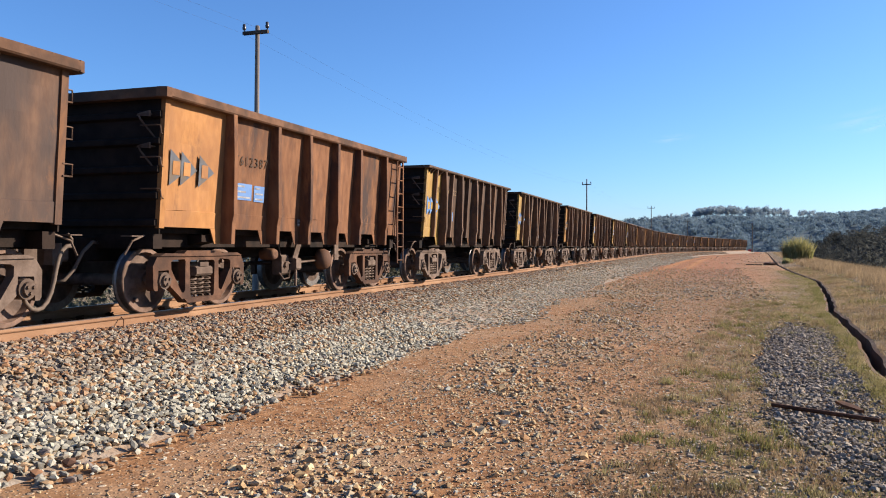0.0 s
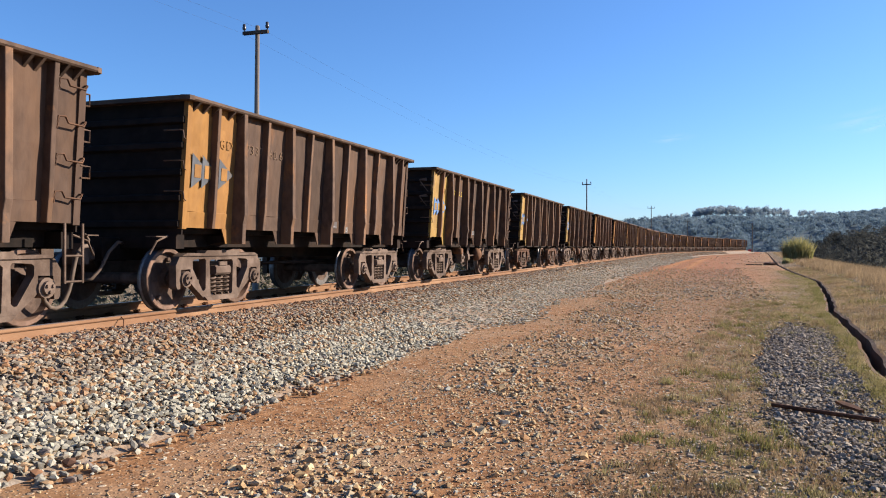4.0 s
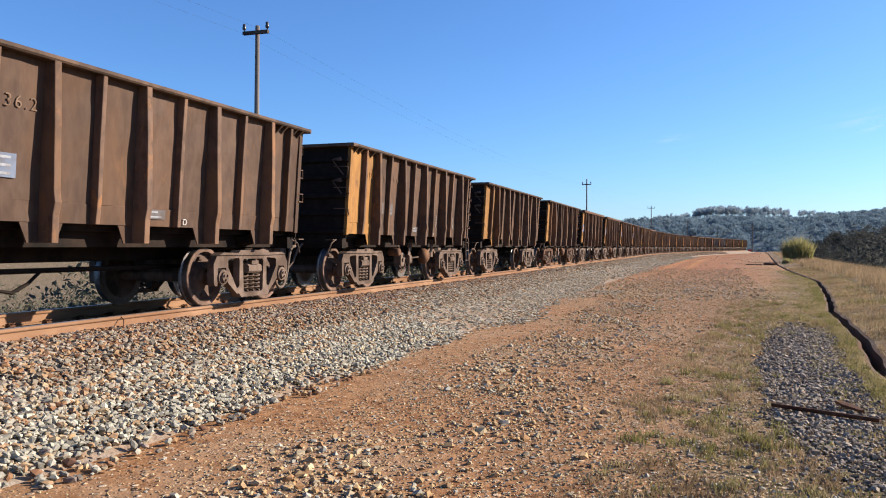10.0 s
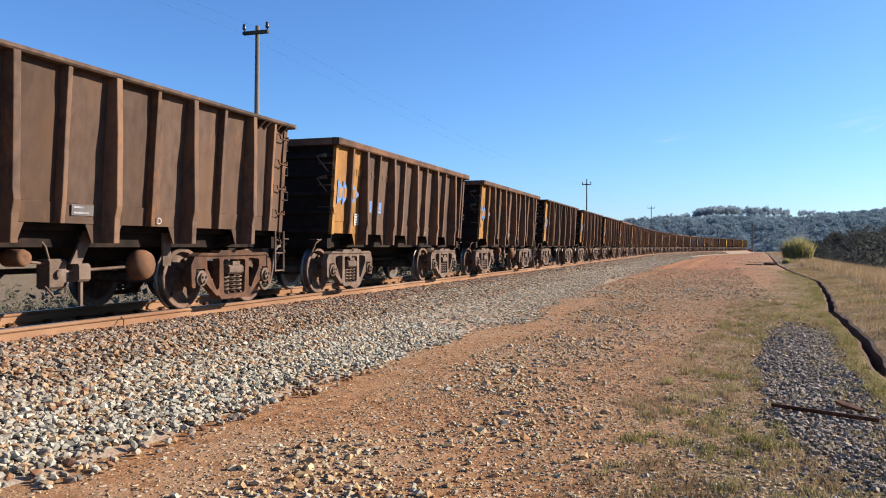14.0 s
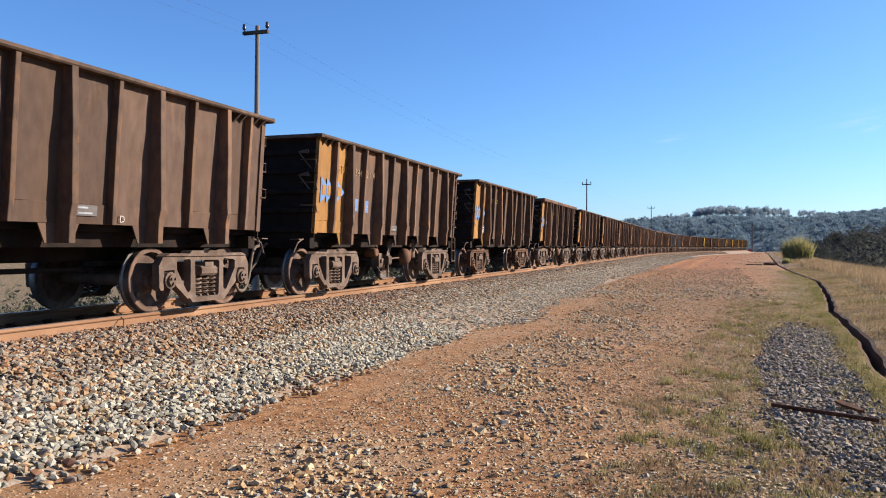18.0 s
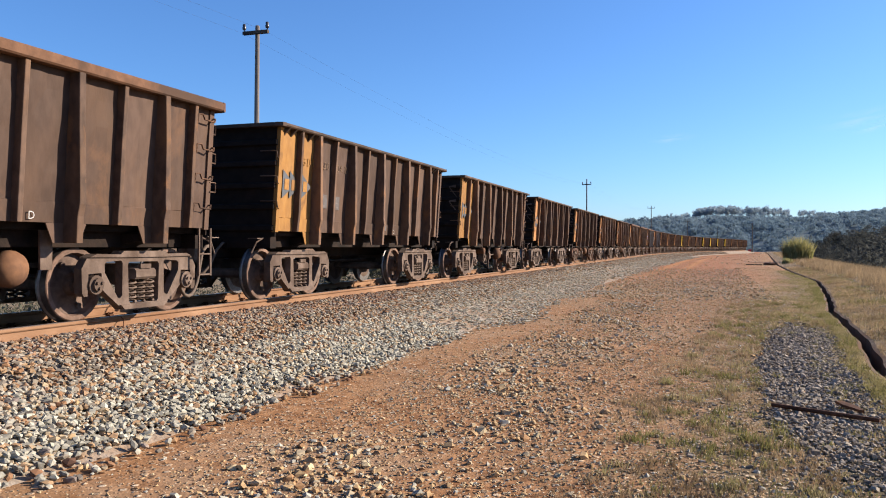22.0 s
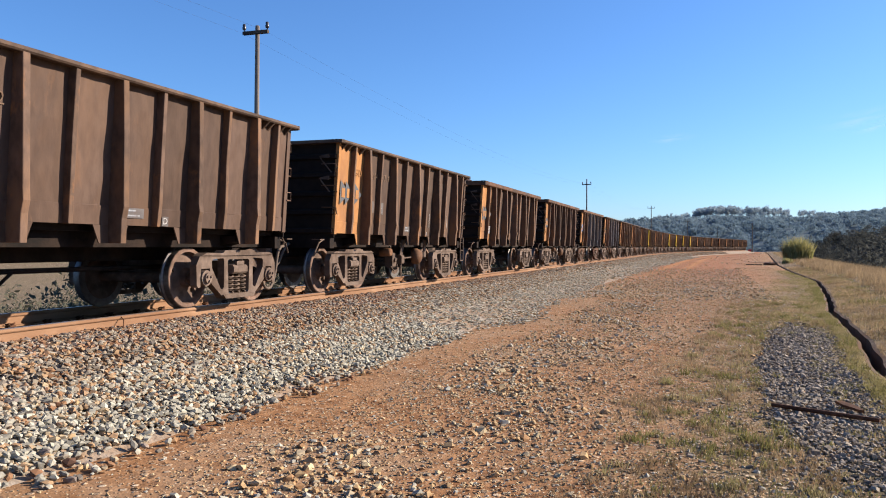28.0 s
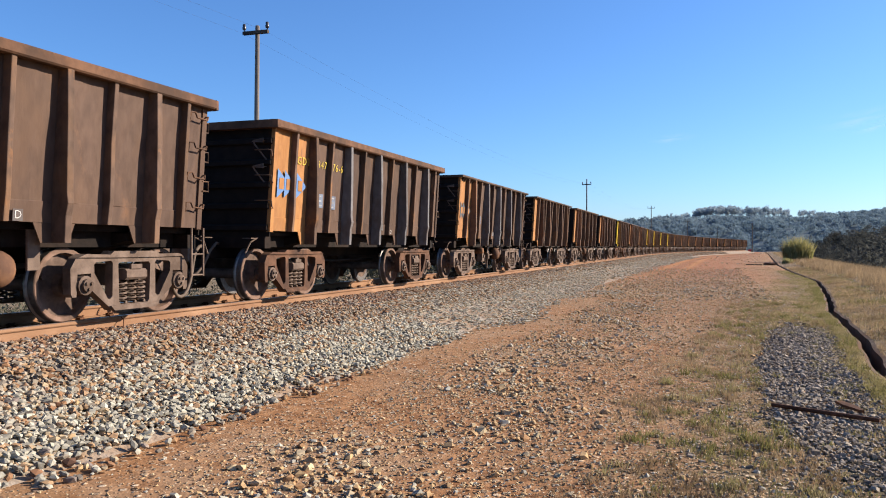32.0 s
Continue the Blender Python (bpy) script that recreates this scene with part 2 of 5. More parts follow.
M["bush"] = mat("yellow_green_cane", (0.47, 0.42, 0.16), (0.66, 0.57, 0.27), (0.28, 0.28, 0.10), 3, 0.8, 0.8, 0.0, 0.0, None, (1, 1, 1), 0.3, thin=0.45)
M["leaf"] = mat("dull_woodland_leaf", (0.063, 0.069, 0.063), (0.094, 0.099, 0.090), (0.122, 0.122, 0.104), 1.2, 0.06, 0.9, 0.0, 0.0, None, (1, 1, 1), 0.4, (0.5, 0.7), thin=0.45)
# far hill and crowns: haze of the distance is mixed into these leaf colours
M["far_leaf"] = mat("haze_blue_eucalyptus_leaf", (0.193, 0.276, 0.331), (0.239, 0.327, 0.382), (0.276, 0.359, 0.405), 0.3, 0.012, 0.95, 0.0, 0.0, None, (1, 1, 1), 0.12, (0.45, 0.7), thin=0.45)
M["crown_leaf"] = mat("haze_grey_eucalyptus_crown_leaf", (0.350, 0.448, 0.518), (0.462, 0.560, 0.630), (0.532, 0.630, 0.686), 0.3, 0.012, 0.95, 0.0, 0.0, None, (1, 1, 1), 0.12, (0.45, 0.7), thin=0.45)
M["pale_bark"] = mat("pale_eucalyptus_bark", (0.40, 0.42, 0.45), (0.52, 0.54, 0.57), None, 1.0, 1, 0.9, 0.0, 0.0)
M["scrub"] = mat("grey_green_scrub", (0.09, 0.094, 0.062), (0.14, 0.142, 0.098), (0.19, 0.18, 0.128), 1.5, 0.2, 0.9, 0.0, 0.0, None, (1, 1, 1), 0.35, thin=0.35)
M["wood"] = mat("weathered_pole_wood", (0.10, 0.075, 0.055), (0.17, 0.13, 0.10), (0.07, 0.05, 0.04), 8, 1, 0.9, 0.0, 0.3, 30, (1, 1, 0.1))
M["pole_pale"] = mat("sun_bleached_pole_wood", (0.336, 0.288, 0.248), (0.496, 0.440, 0.392), (0.208, 0.176, 0.152), 8, 1, 0.9, 0.0, 0.3, 30, (1, 1, 0.1))
M["insulator"] = mat("dark_porcelain", (0.05, 0.05, 0.06), (0.09, 0.09, 0.10), None, 10, 1, 0.3, 0.0, 0.0)
M["red_paint"] = mat("red_marker_paint", (0.60, 0.05, 0.06), (0.68, 0.08, 0.09), None, 10, 1, 0.5, 0.0, 0.0)


# ---- mesh helpers ----
from mathutils import geometry


def mesh_of(name, bm, *mats, smooth=False):
    me = bpy.data.meshes.new(name)
    bm.normal_update()
    bm.to_mesh(me)
    bm.free()
    for m in mats:
        me.materials.append(m)
    if smooth:
        for p in me.polygons:
            p.use_smooth = True
    return me


def put(name, me, parent=None, label="", m=None):
    """One object on a mesh, under a thing or a part."""
    ob = new(name, me)
    if parent is not None:
        ob.parent = parent
    if m is not None:
        ob.matrix_basis = m
    return tagged(ob, label) if label else ob


def part(name, bm, material, parent, label=""):
    return put(name, mesh_of(name, bm, material), parent, label)


def prism(bm, pts, axis, a, b, mi=0):
    """A closed outline in the plane across the axis (x: y,z; y: x,z; z: x,y), pushed from a to b."""
    def v(p, h):
        return {"x": (h, p[0], p[1]), "y": (p[0], h, p[1]), "z": (p[0], p[1], h)}[axis]
    lo, hi = [bm.verts.new(v(p, a)) for p in pts], [bm.verts.new(v(p, b)) for p in pts]
    n = len(pts)
    faces = [bm.faces.new(lo), bm.faces.new(hi[::-1])]
    for i in range(n):
        faces.append(bm.faces.new((lo[i], hi[i], hi[(i + 1) % n], lo[(i + 1) % n])))
    for f in faces:
        f.material_index = mi
    bmesh.ops.recalc_face_normals(bm, faces=faces)
    return faces


def holed(bm, outer, holes, a, b):
    """A plate with openings, across x from a to b."""
    loops = [[Vector((p[0], p[1], 0)) for p in lp] for lp in [outer] + holes]
    flat = [v for lp in loops for v in lp]
    lo, hi = [bm.verts.new((a, v.x, v.y)) for v in flat], [bm.verts.new((b, v.x, v.y)) for v in flat]
    faces = []
    for tri in geometry.tessellate_polygon(loops):
        faces.append(bm.faces.new([lo[i] for i in tri]))
        faces.append(bm.faces.new([hi[i] for i in tri]))
    k = 0
    for lp in loops:
        n = len(lp)
        for i in range(n):
            p, q = k + i, k + (i + 1) % n
            faces.append(bm.faces.new((lo[p], lo[q], hi[q], hi[p])))
        k += n
    bmesh.ops.recalc_face_normals(bm, faces=faces)


def block(bm, x0, x1, y0, y1, z0, z1, mi=0, bevel=0.0):
    c = min(bevel, (x1 - x0) * 0.45, (z1 - z0) * 0.45)
    if c > 0:
        prism(bm, [(x0 + c, z0), (x1 - c, z0), (x1, z0 + c), (x1, z1 - c), (x1 - c, z1), (x0 + c, z1), (x0, z1 - c), (x0, z0 + c)], "y", y0, y1, mi)
    else:
        prism(bm, [(x0, z0), (x1, z0), (x1, z1), (x0, z1)], "y", y0, y1, mi)


def lathe(bm, profile, axis="x", n=20, centre=(0, 0, 0), mi=None):
    """A turned body: profile of (along, radius)."""
    rings = []
    for h, r in profile:
        ring = []
        for i in range(n):
            a = 2 * math.pi * i / n
            c, s = r * math.cos(a), r * math.sin(a)
            p = {"x": (h, c, s), "y": (c, h, s), "z": (c, s, h)}[axis]
            ring.append(bm.verts.new(Vector(p) + Vector(centre)))
        rings.append(ring)
    fs = []
    for k in range(len(rings) - 1):
        for i in range(n):
            f = bm.faces.new((rings[k][i], rings[k][(i + 1) % n], rings[k + 1][(i + 1) % n], rings[k + 1][i]))
            f.material_index = mi[k] if mi else 0
            fs.append(f)
    fs.append(bm.faces.new(rings[0]))
    fs.append(bm.faces.new(rings[-1]))
    bmesh.ops.recalc_face_normals(bm, faces=fs)


def tube(bm, pts, r, n=6):
    """A round bar along points."""
    pts = [Vector(p) for p in pts]
    rings = []
    for i, p in enumerate(pts):
        d = (pts[min(i + 1, len(pts) - 1)] - pts[max(i - 1, 0)]).normalized()
        u = d.cross(Vector((0.31, 0.2, 0.93))).normalized()
        w = d.cross(u)
        rings.append([bm.verts.new(p + r * (math.cos(2 * math.pi * k / n) * u + math.sin(2 * math.pi * k / n) * w)) for k in range(n)])
    fs = []
    for a, b in zip(rings, rings[1:]):
        for k in range(n):
            fs.append(bm.faces.new((a[k], a[(k + 1) % n], b[(k + 1) % n], b[k])))
    fs += [bm.faces.new(rings[0]), bm.faces.new(rings[-1])]
    bmesh.ops.recalc_face_normals(bm, faces=fs)


def from_arrays(name, verts, faces, material, smooth=False):
    me = bpy.data.meshes.new(name)
    verts, faces = np.asarray(verts, np.float32), np.asarray(faces, np.int32)
    k = faces.shape[1]
    me.vertices.add(len(verts))
    me.vertices.foreach_set("co", verts.ravel())
    me.loops.add(faces.size)
    me.loops.foreach_set("vertex_index", faces.ravel())
    me.polygons.add(len(faces))
    me.polygons.foreach_set("loop_start", np.arange(len(faces), dtype=np.int32) * k)
    me.polygons.foreach_set("loop_total", np.full(len(faces), k, np.int32))
    me.polygons.foreach_set("use_smooth", np.full(len(faces), smooth))
    me.update(calc_edges=True)
    me.validate()
    me.materials.append(material)
    return me


rng = np.random.default_rng(7)


def ico():
    g = (1 + 5 ** 0.5) / 2
    v = np.array([(-1, g, 0), (1, g, 0), (-1, -g, 0), (1, -g, 0), (0, -1, g), (0, 1, g), (0, -1, -g), (0, 1, -g), (g, 0, -1), (g, 0, 1), (-g, 0, -1), (-g, 0, 1)], float)
    f = np.array([(0, 11, 5), (0, 5, 1), (0, 1, 7), (0, 7, 10), (0, 10, 11), (1, 5, 9), (5, 11, 4), (11, 10, 2), (10, 7, 6), (7, 1, 8),
                  (3, 9, 4), (3, 4, 2), (3, 2, 6), (3, 6, 8), (3, 8, 9), (4, 9, 5), (2, 4, 11), (6, 2, 10), (8, 6, 7), (9, 8, 1)])
    return v / np.linalg.norm(v[0]), f


ICO_V, ICO_F = ico()


def turns(n):
    """n random turns as matrices."""
    q = rng.normal(size=(n, 4))
    q /= np.linalg.norm(q, axis=1)[:, None]
    w, x, y, z = q.T
    return np.stack([1 - 2 * (y * y + z * z), 2 * (x * y - z * w), 2 * (x * z + y * w), 2 * (x * y + z * w), 1 - 2 * (x * x + z * z), 2 * (y * z - x * w),
                     2 * (x * z - y * w), 2 * (y * z + x * w), 1 - 2 * (x * x + y * y)], 1).reshape(n, 3, 3)


OCTA_V = np.array([(1, 0, 0), (-1, 0, 0), (0, 1, 0), (0, -1, 0), (0, 0, 1), (0, 0, -1)], float) * 1.15
OCTA_F = np.array([(0, 2, 4), (2, 1, 4), (1, 3, 4), (3, 0, 4), (2, 0, 5), (1, 2, 5), (3, 1, 5), (0, 3, 5)])


def hulls(kinds, corners):
    """Broken stones: convex hulls of scattered corners, all with the same count of faces."""
    vs, fs = [], []
    r = random.Random(11)
    while len(vs) < kinds:
        bm = bmesh.new()
        for i in range(corners):
            z = 1 - 2 * (i + 0.5) / corners + r.uniform(-0.2, 0.2) / corners
            a = 2.39996 * i + r.uniform(-0.55, 0.55)
            q = math.sqrt(max(0.0, 1 - z * z))
            bm.verts.new((q * math.cos(a), q * math.sin(a), z))
        bm.verts.index_update()
        bmesh.ops.convex_hull(bm, input=bm.verts[:])
        bmesh.ops.recalc_face_normals(bm, faces=bm.faces[:])
        bm.verts.index_update()
        if len(bm.verts) == corners and len(bm.faces) == 2 * corners - 4:
            vs.append([v.co[:] for v in bm.verts])
            fs.append([[v.index for v in f.verts] for f in bm.faces])
        bm.free()
    return np.array(vs), np.array(fs)


STONE = hulls(24, 9)


def lumps(name, centres, sizes, material, rough=0.16, flat=(0.65, 1.0), form=STONE, squash=0.74):
    """Many broken pieces as one mesh: uneven few-cornered stones."""
    n = len(centres)
    base_v, base_f = form
    if base_v.ndim == 3:
        pick = rng.integers(0, len(base_v), n)
        base_v, base_f = base_v[pick], base_f[pick]
    else:
        base_v, base_f = base_v[None], base_f[None]
    k = base_v.shape[1]
    v = base_v * (1 + rough * rng.uniform(-1, 1, (n, k, 3)))
    v = v * np.stack([rng.uniform(0.8, 1.25, n), rng.uniform(0.7, 1.05, n), rng.uniform(*flat, n) * 0.8], 1)[:, None]
    v = np.einsum("nij,nkj->nki", turns(n), v) * np.array([1.08, 1.08, squash]) * np.asarray(sizes)[:, None, None] + np.asarray(centres)[:, None]
    f = (base_f + k * np.arange(n)[:, None, None]).reshape(-1, 3)
    return from_arrays(name, v.reshape(-1, 3), f, material)


def flecks(name, centres, sizes, material):
    """Many bent leaf sprays, two faces each, as one mesh."""
    n = len(centres)
    v = np.array([(-1, 0, 0), (0, -0.5, 0.25), (1, 0, 0), (0, 0.5, 0.25)], float)[None] * (1 + 0.4 * rng.uniform(-1, 1, (n, 4, 1)))
    v = np.einsum("nij,nkj->nki", turns(n), v) * np.asarray(sizes)[:, None, None] + np.asarray(centres)[:, None]
    f = (np.array([(0, 1, 2), (0, 2, 3)])[None] + 4 * np.arange(n)[:, None, None]).reshape(-1, 3)
    return from_arrays(name, v.reshape(-1, 3), f, material)


def blades(name, roots, heights, width, material, lean=0.35):
    """Many bent blades, two faces each, as one mesh."""
    n = len(roots)
    a = rng.uniform(0, 2 * math.pi, n)
    side = np.stack([np.cos(a), np.sin(a), np.zeros(n)], 1)
    b = rng.uniform(0, 2 * math.pi, n)
    bend = np.stack([np.cos(b), np.sin(b), np.zeros(n)], 1) * (lean * rng.uniform(0.2, 1, n) * heights)[:, None]
    up = np.stack([np.zeros(n), np.zeros(n), heights], 1)
    w = (np.asarray(width) * np.ones(n))[:, None]
    p = [roots - side * w, roots + side * w, roots + up * 0.55 + bend * 0.35 - side * w * 0.7, roots + up * 0.55 + bend * 0.35 + side * w * 0.7, roots + up + bend]
    v = np.stack(p, 1).reshape(-1, 3)
    f = (np.array([(0, 1, 3), (0, 3, 2), (2, 3, 4)])[None] + 5 * np.arange(n)[:, None, None]).reshape(-1, 3)
    return from_arrays(name, v, f, material)


# ---- the line ----
TRACK_X, RAIL_Z, PITCH_LEN = -8.35, 0.755, 10.254
DS = 0.5
LINE_S = np.arange(-60, 640, DS)
kappa = np.zeros_like(LINE_S)
for s0, radius in ((94.06, 605.0), (208.4, -669.0), (228.0, -330.0)):
    kappa[LINE_S >= s0] = 1 / radius
kappa = np.convolve(np.pad(kappa, 20, mode="edge"), np.ones(41) / 41, "valid")
LINE_H = np.cumsum(kappa) * DS
LINE_X = TRACK_X + np.cumsum(np.sin(LINE_H)) * DS
LINE_Y = -60 + np.cumsum(np.cos(LINE_H)) * DS - DS


def on_line(s):
    return (float(np.interp(s, LINE_S, LINE_X)), float(np.interp(s, LINE_S, LINE_Y)), float(np.interp(s, LINE_S, LINE_H)))


def beside(s, lat, z=0.0):
    """Points at a distance lat to the right of the line's middle."""
    x, y, h = np.interp(s, LINE_S, LINE_X), np.interp(s, LINE_S, LINE_Y), np.interp(s, LINE_S, LINE_H)
    return np.stack([x + lat * np.cos(h), y - lat * np.sin(h), z + 0 * x], -1)


def line_x(y):
    return np.interp(y, LINE_Y[:1100], LINE_X[:1100])


def ditch_x(y):
    return 0.035 * np.sin(y * 2.1) * np.sin(y * 0.83 + 1) + np.interp(y, [-60.0, 0.0, 6.0, 11.9, 13.0, 16.7, 20.1, 22.6, 28.2, 36.0, 42.4, 56.8, 79.5, 211.6, 340.0], [1.70, 2.00, 2.12, 2.24, 2.37, 2.71, 2.91, 3.03, 3.70, 4.47, 5.03, 5.22, 6.02, 13.77, 20.12])


def wave(x, y, s):
    return (np.sin(x * 1.3 / s + 1.7) * np.cos(y * 1.1 / s + 0.4) + 0.6 * np.sin(x * 2.7 / s + y * 1.9 / s) + 0.4 * np.cos(y * 3.7 / s - x * 3.1 / s + 2)) / 2


def turf_material():
    """Red dirt that goes over into thin dry turf where the attribute says so."""
    m = mat("dirt_and_turf", (0.27, 0.122, 0.048), (0.49, 0.262, 0.122), (0.41, 0.245, 0.128), 5.5, 0.22, 0.95, 0.0, 0.8, 16, (1, 1, 1), 0, (0.47, 0.62), (0.36, 0.62), False, d=(0.47, 0.305, 0.18), lots_d=(0.52, 0.66), patch_d=0.42)
    n, l = m.node_tree.nodes, m.node_tree.links
    bs = n["Principled BSDF"]
    soil = bs.inputs["Base Color"].links[0].from_socket
    at = n.new("ShaderNodeAttribute")
    at.attribute_name = "turf"
    tc = n.new("ShaderNodeTexCoord")
    no = n.new("ShaderNodeTexNoise")
    no.inputs["Scale"].default_value, no.inputs["Detail"].default_value, no.inputs["Roughness"].default_value = 2.3, 8, 0.7
    l.new(tc.outputs["Object"], no.inputs["Vector"])
    ad = n.new("ShaderNodeMath")
    ad.operation = "ADD"
    l.new(at.outputs["Fac"], ad.inputs[0])
    l.new(no.outputs["Fac"], ad.inputs[1])
    st = n.new("ShaderNodeMapRange")
    st.inputs[1].default_value, st.inputs[2].default_value = 0.85, 1.15
    l.new(ad.outputs[0], st.inputs[0])
    rp = n.new("ShaderNodeValToRGB")
    rp.color_ramp.elements[0].position, rp.color_ramp.elements[1].position = 0.40, 0.60
    rp.color_ramp.elements[0].color, rp.color_ramp.elements[1].color = rgba((0.10, 0.08, 0.036)), rgba((0.29, 0.215, 0.125))
    no2 = n.new("ShaderNodeTexNoise")
    no2.inputs["Scale"].default_value, no2.inputs["Detail"].default_value = 1.7, 9
    l.new(tc.outputs["Object"], no2.inputs["Vector"])
    l.new(no2.outputs["Fac"], rp.inputs[0])
    mx = n.new("ShaderNodeMix")
    mx.data_type = "RGBA"
    l.new(st.outputs[0], mx.inputs[0])
    l.new(soil, mx.inputs[6])
    l.new(rp.outputs[0], mx.inputs[7])
    # pale grit lying on the soil, coarse and fine
    top = mx.outputs[2]
    for scale, few in ((11, 0.5), (31, 0.35)):
        vo = n.new("ShaderNodeTexVoronoi")
        vo.inputs["Scale"].default_value = scale
        l.new(tc.outputs["Object"], vo.inputs["Vector"])
        dm = n.new("ShaderNodeMapRange")
        dm.inputs[1].default_value, dm.inputs[2].default_value, dm.inputs[3].default_value, dm.inputs[4].default_value = 0.24, 0.38, 1.0, 0.0
        l.new(vo.outputs["Distance"], dm.inputs[0])
        sp = n.new("ShaderNodeSeparateColor")
        l.new(vo.outputs["Color"], sp.inputs[0])
        pick = n.new("ShaderNodeMath")
        pick.operation = "GREATER_THAN"
        pick.inputs[1].default_value = few
        l.new(sp.outputs[0], pick.inputs[0])
        both = n.new("ShaderNodeMath")
        both.operation = "MULTIPLY"
        l.new(dm.outputs[0], both.inputs[0])
        l.new(pick.outputs[0], both.inputs[1])
        tone = n.new("ShaderNodeValToRGB")
        tone.color_ramp.elements[0].color, tone.color_ramp.elements[1].color = rgba((0.17, 0.085, 0.04)), rgba((0.80, 0.63, 0.44))
        l.new(sp.outputs[1], tone.inputs[0])
        mg = n.new("ShaderNodeMix")
        mg.data_type = "RGBA"
        l.new(both.outputs[0], mg.inputs[0])
        l.new(top, mg.inputs[6])
        l.new(tone.outputs[0], mg.inputs[7])
        top = mg.outputs[2]
        rise = n.new("ShaderNodeBump")
        rise.inputs["Strength"].default_value, rise.inputs["Distance"].default_value = 0.9, 0.25 / scale
        l.new(both.outputs[0], rise.inputs["Height"])
        l.new(bs.inputs["Normal"].links[0].from_socket, rise.inputs["Normal"])
        l.new(rise.outputs[0], bs.inputs["Normal"])
    ra = n.new("ShaderNodeAttribute")
    ra.attribute_name = "rut"
    rm = n.new("ShaderNodeMath")
    rm.operation = "MULTIPLY"
    l.new(ra.outputs["Fac"], rm.inputs[0])
    l.new(no.outputs["Fac"], rm.inputs[1])
    mr = n.new("ShaderNodeMix")
    mr.data_type = "RGBA"
    l.new(rm.outputs[0], mr.inputs[0])
    ba = n.new("ShaderNodeAttribute")
    ba.attribute_name = "bare"
    bf = n.new("ShaderNodeMath")
    bf.operation = "MULTIPLY"
    bf.inputs[1].default_value = 0.62
    l.new(ba.outputs["Fac"], bf.inputs[0])
    red = n.new("ShaderNodeMix")
    red.data_type = "RGBA"
    l.new(bf.outputs[0], red.inputs[0])
    l.new(mg.outputs[2], red.inputs[6])
    red.inputs[7].default_value = rgba((0.43, 0.175, 0.085))
    l.new(red.outputs[2], mr.inputs[6])
    mr.inputs[7].default_value = rgba((0.78, 0.37, 0.13))
    l.new(mr.outputs[2], bs.inputs["Base Color"])
    return m


M["ground"] = turf_material()


# ---- ground: one sheet, its columns follow the line and the drain ----
def ground_z(x, y):
    lat, dd = x - line_x(y), x - ditch_x(y)
    near = 0.022 * wave(x, y, 1.3) * np.clip((50 - y) / 15, 0, 1) + 0.03 * wave(x, y, 6) * np.clip((110 - y) / 40, 0, 1)
    left = np.interp(lat, [-3000, -900, -400, -150, -60, -30, -12, -4.6, -3.6], [30, 10, -22, -16, -7, -3.6, -0.9, 0, 0])
    right = np.interp(dd, [-0.5, 0.3, 1.2, 3.0, 5.5, 9, 16, 30, 60, 150, 400, 3000], [0, 0.02, 0.12, 0.2, -0.1, -1.2, -4, -9, -13, -15, -14, 20])
    far = np.interp(y, [-3000, -400, -60, 300, 420, 900, 3500], [10, -3, 0, 0, -2, -4, 10])
    hollow = np.where(np.abs(dd) < 0.135, -0.7, 0.0)
    return near * np.where(np.abs(dd) < 0.5, 0.3, 1) + np.where(lat < 0, left, right) * np.clip((y + 200) / 150, 0.2, 1) + far + hollow


ys = np.unique(np.concatenate([[-3000, -1500, -800, -400, -200, -100, -60, -40], np.arange(-25, 45, 0.3), np.arange(45, 90, 1.0), np.arange(90, 330, 4.0), np.arange(330, 640, 15.0), [700, 900, 1300, 2000, 3500]]))
lat_cols = np.concatenate([[-3000, -1500, -900, -600, -400, -250, -150, -100, -80, -60, -45, -36, -30, -25, -20, -16, -13, -10, -7, -4.6, -3.6, -2, 0, 2, 3.4], np.arange(3.8, 9.6, 0.3)])
dit_cols = np.array([-0.75, -0.5, -0.3, -0.155, -0.13, 0, 0.13, 0.155, 0.3, 0.5, 0.75, 1, 1.5, 2, 2.5, 3, 4, 5, 7, 9, 12, 16, 22, 30, 45, 60, 90, 150, 250, 400, 700, 1500, 3000])
gx = np.concatenate([line_x(ys)[:, None] + lat_cols[None], ditch_x(ys)[:, None] + dit_cols[None]], 1)
gx = np.maximum.accumulate(gx + 1e-4 * np.arange(gx.shape[1])[None], axis=1)
gy = np.repeat(ys[:, None], gx.shape[1], 1)
gz = ground_z(gx, gy)
nr, nc = gx.shape
idx = np.arange(nr * nc).reshape(nr, nc)
quads = np.stack([idx[:-1, :-1], idx[:-1, 1:], idx[1:, 1:], idx[1:, :-1]], -1).reshape(-1, 4)
tagged(put("ground", from_arrays("ground", np.stack([gx, gy, gz], -1).reshape(-1, 3), quads, M["ground"], True)), "dry red dirt ground beside the railway line", "ground", kind="structure")

ground_me = bpy.data.objects["ground"].data
turf = ground_me.attributes.new("turf", "FLOAT", "POINT")
g_dd, g_lat = gx - ditch_x(gy), gx - line_x(gy)
cover = np.interp(g_dd, [-4.2, -2.6, -1.2, 0.3, 6], [0, 0.45, 0.62, 0.7, 0.9]) * np.interp(gy, [0, 40, 70, 95, 140, 320], [1, 1, 0.75, 0.35, 0.3, 0.8])
cover = cover * np.where((gy > 60) & (gy < 230), 0.7, 1)
cover = np.where(g_dd > 0.2, np.maximum(cover, 0.62), cover)
cover = np.where(g_lat < -3.6, 0.75, cover)
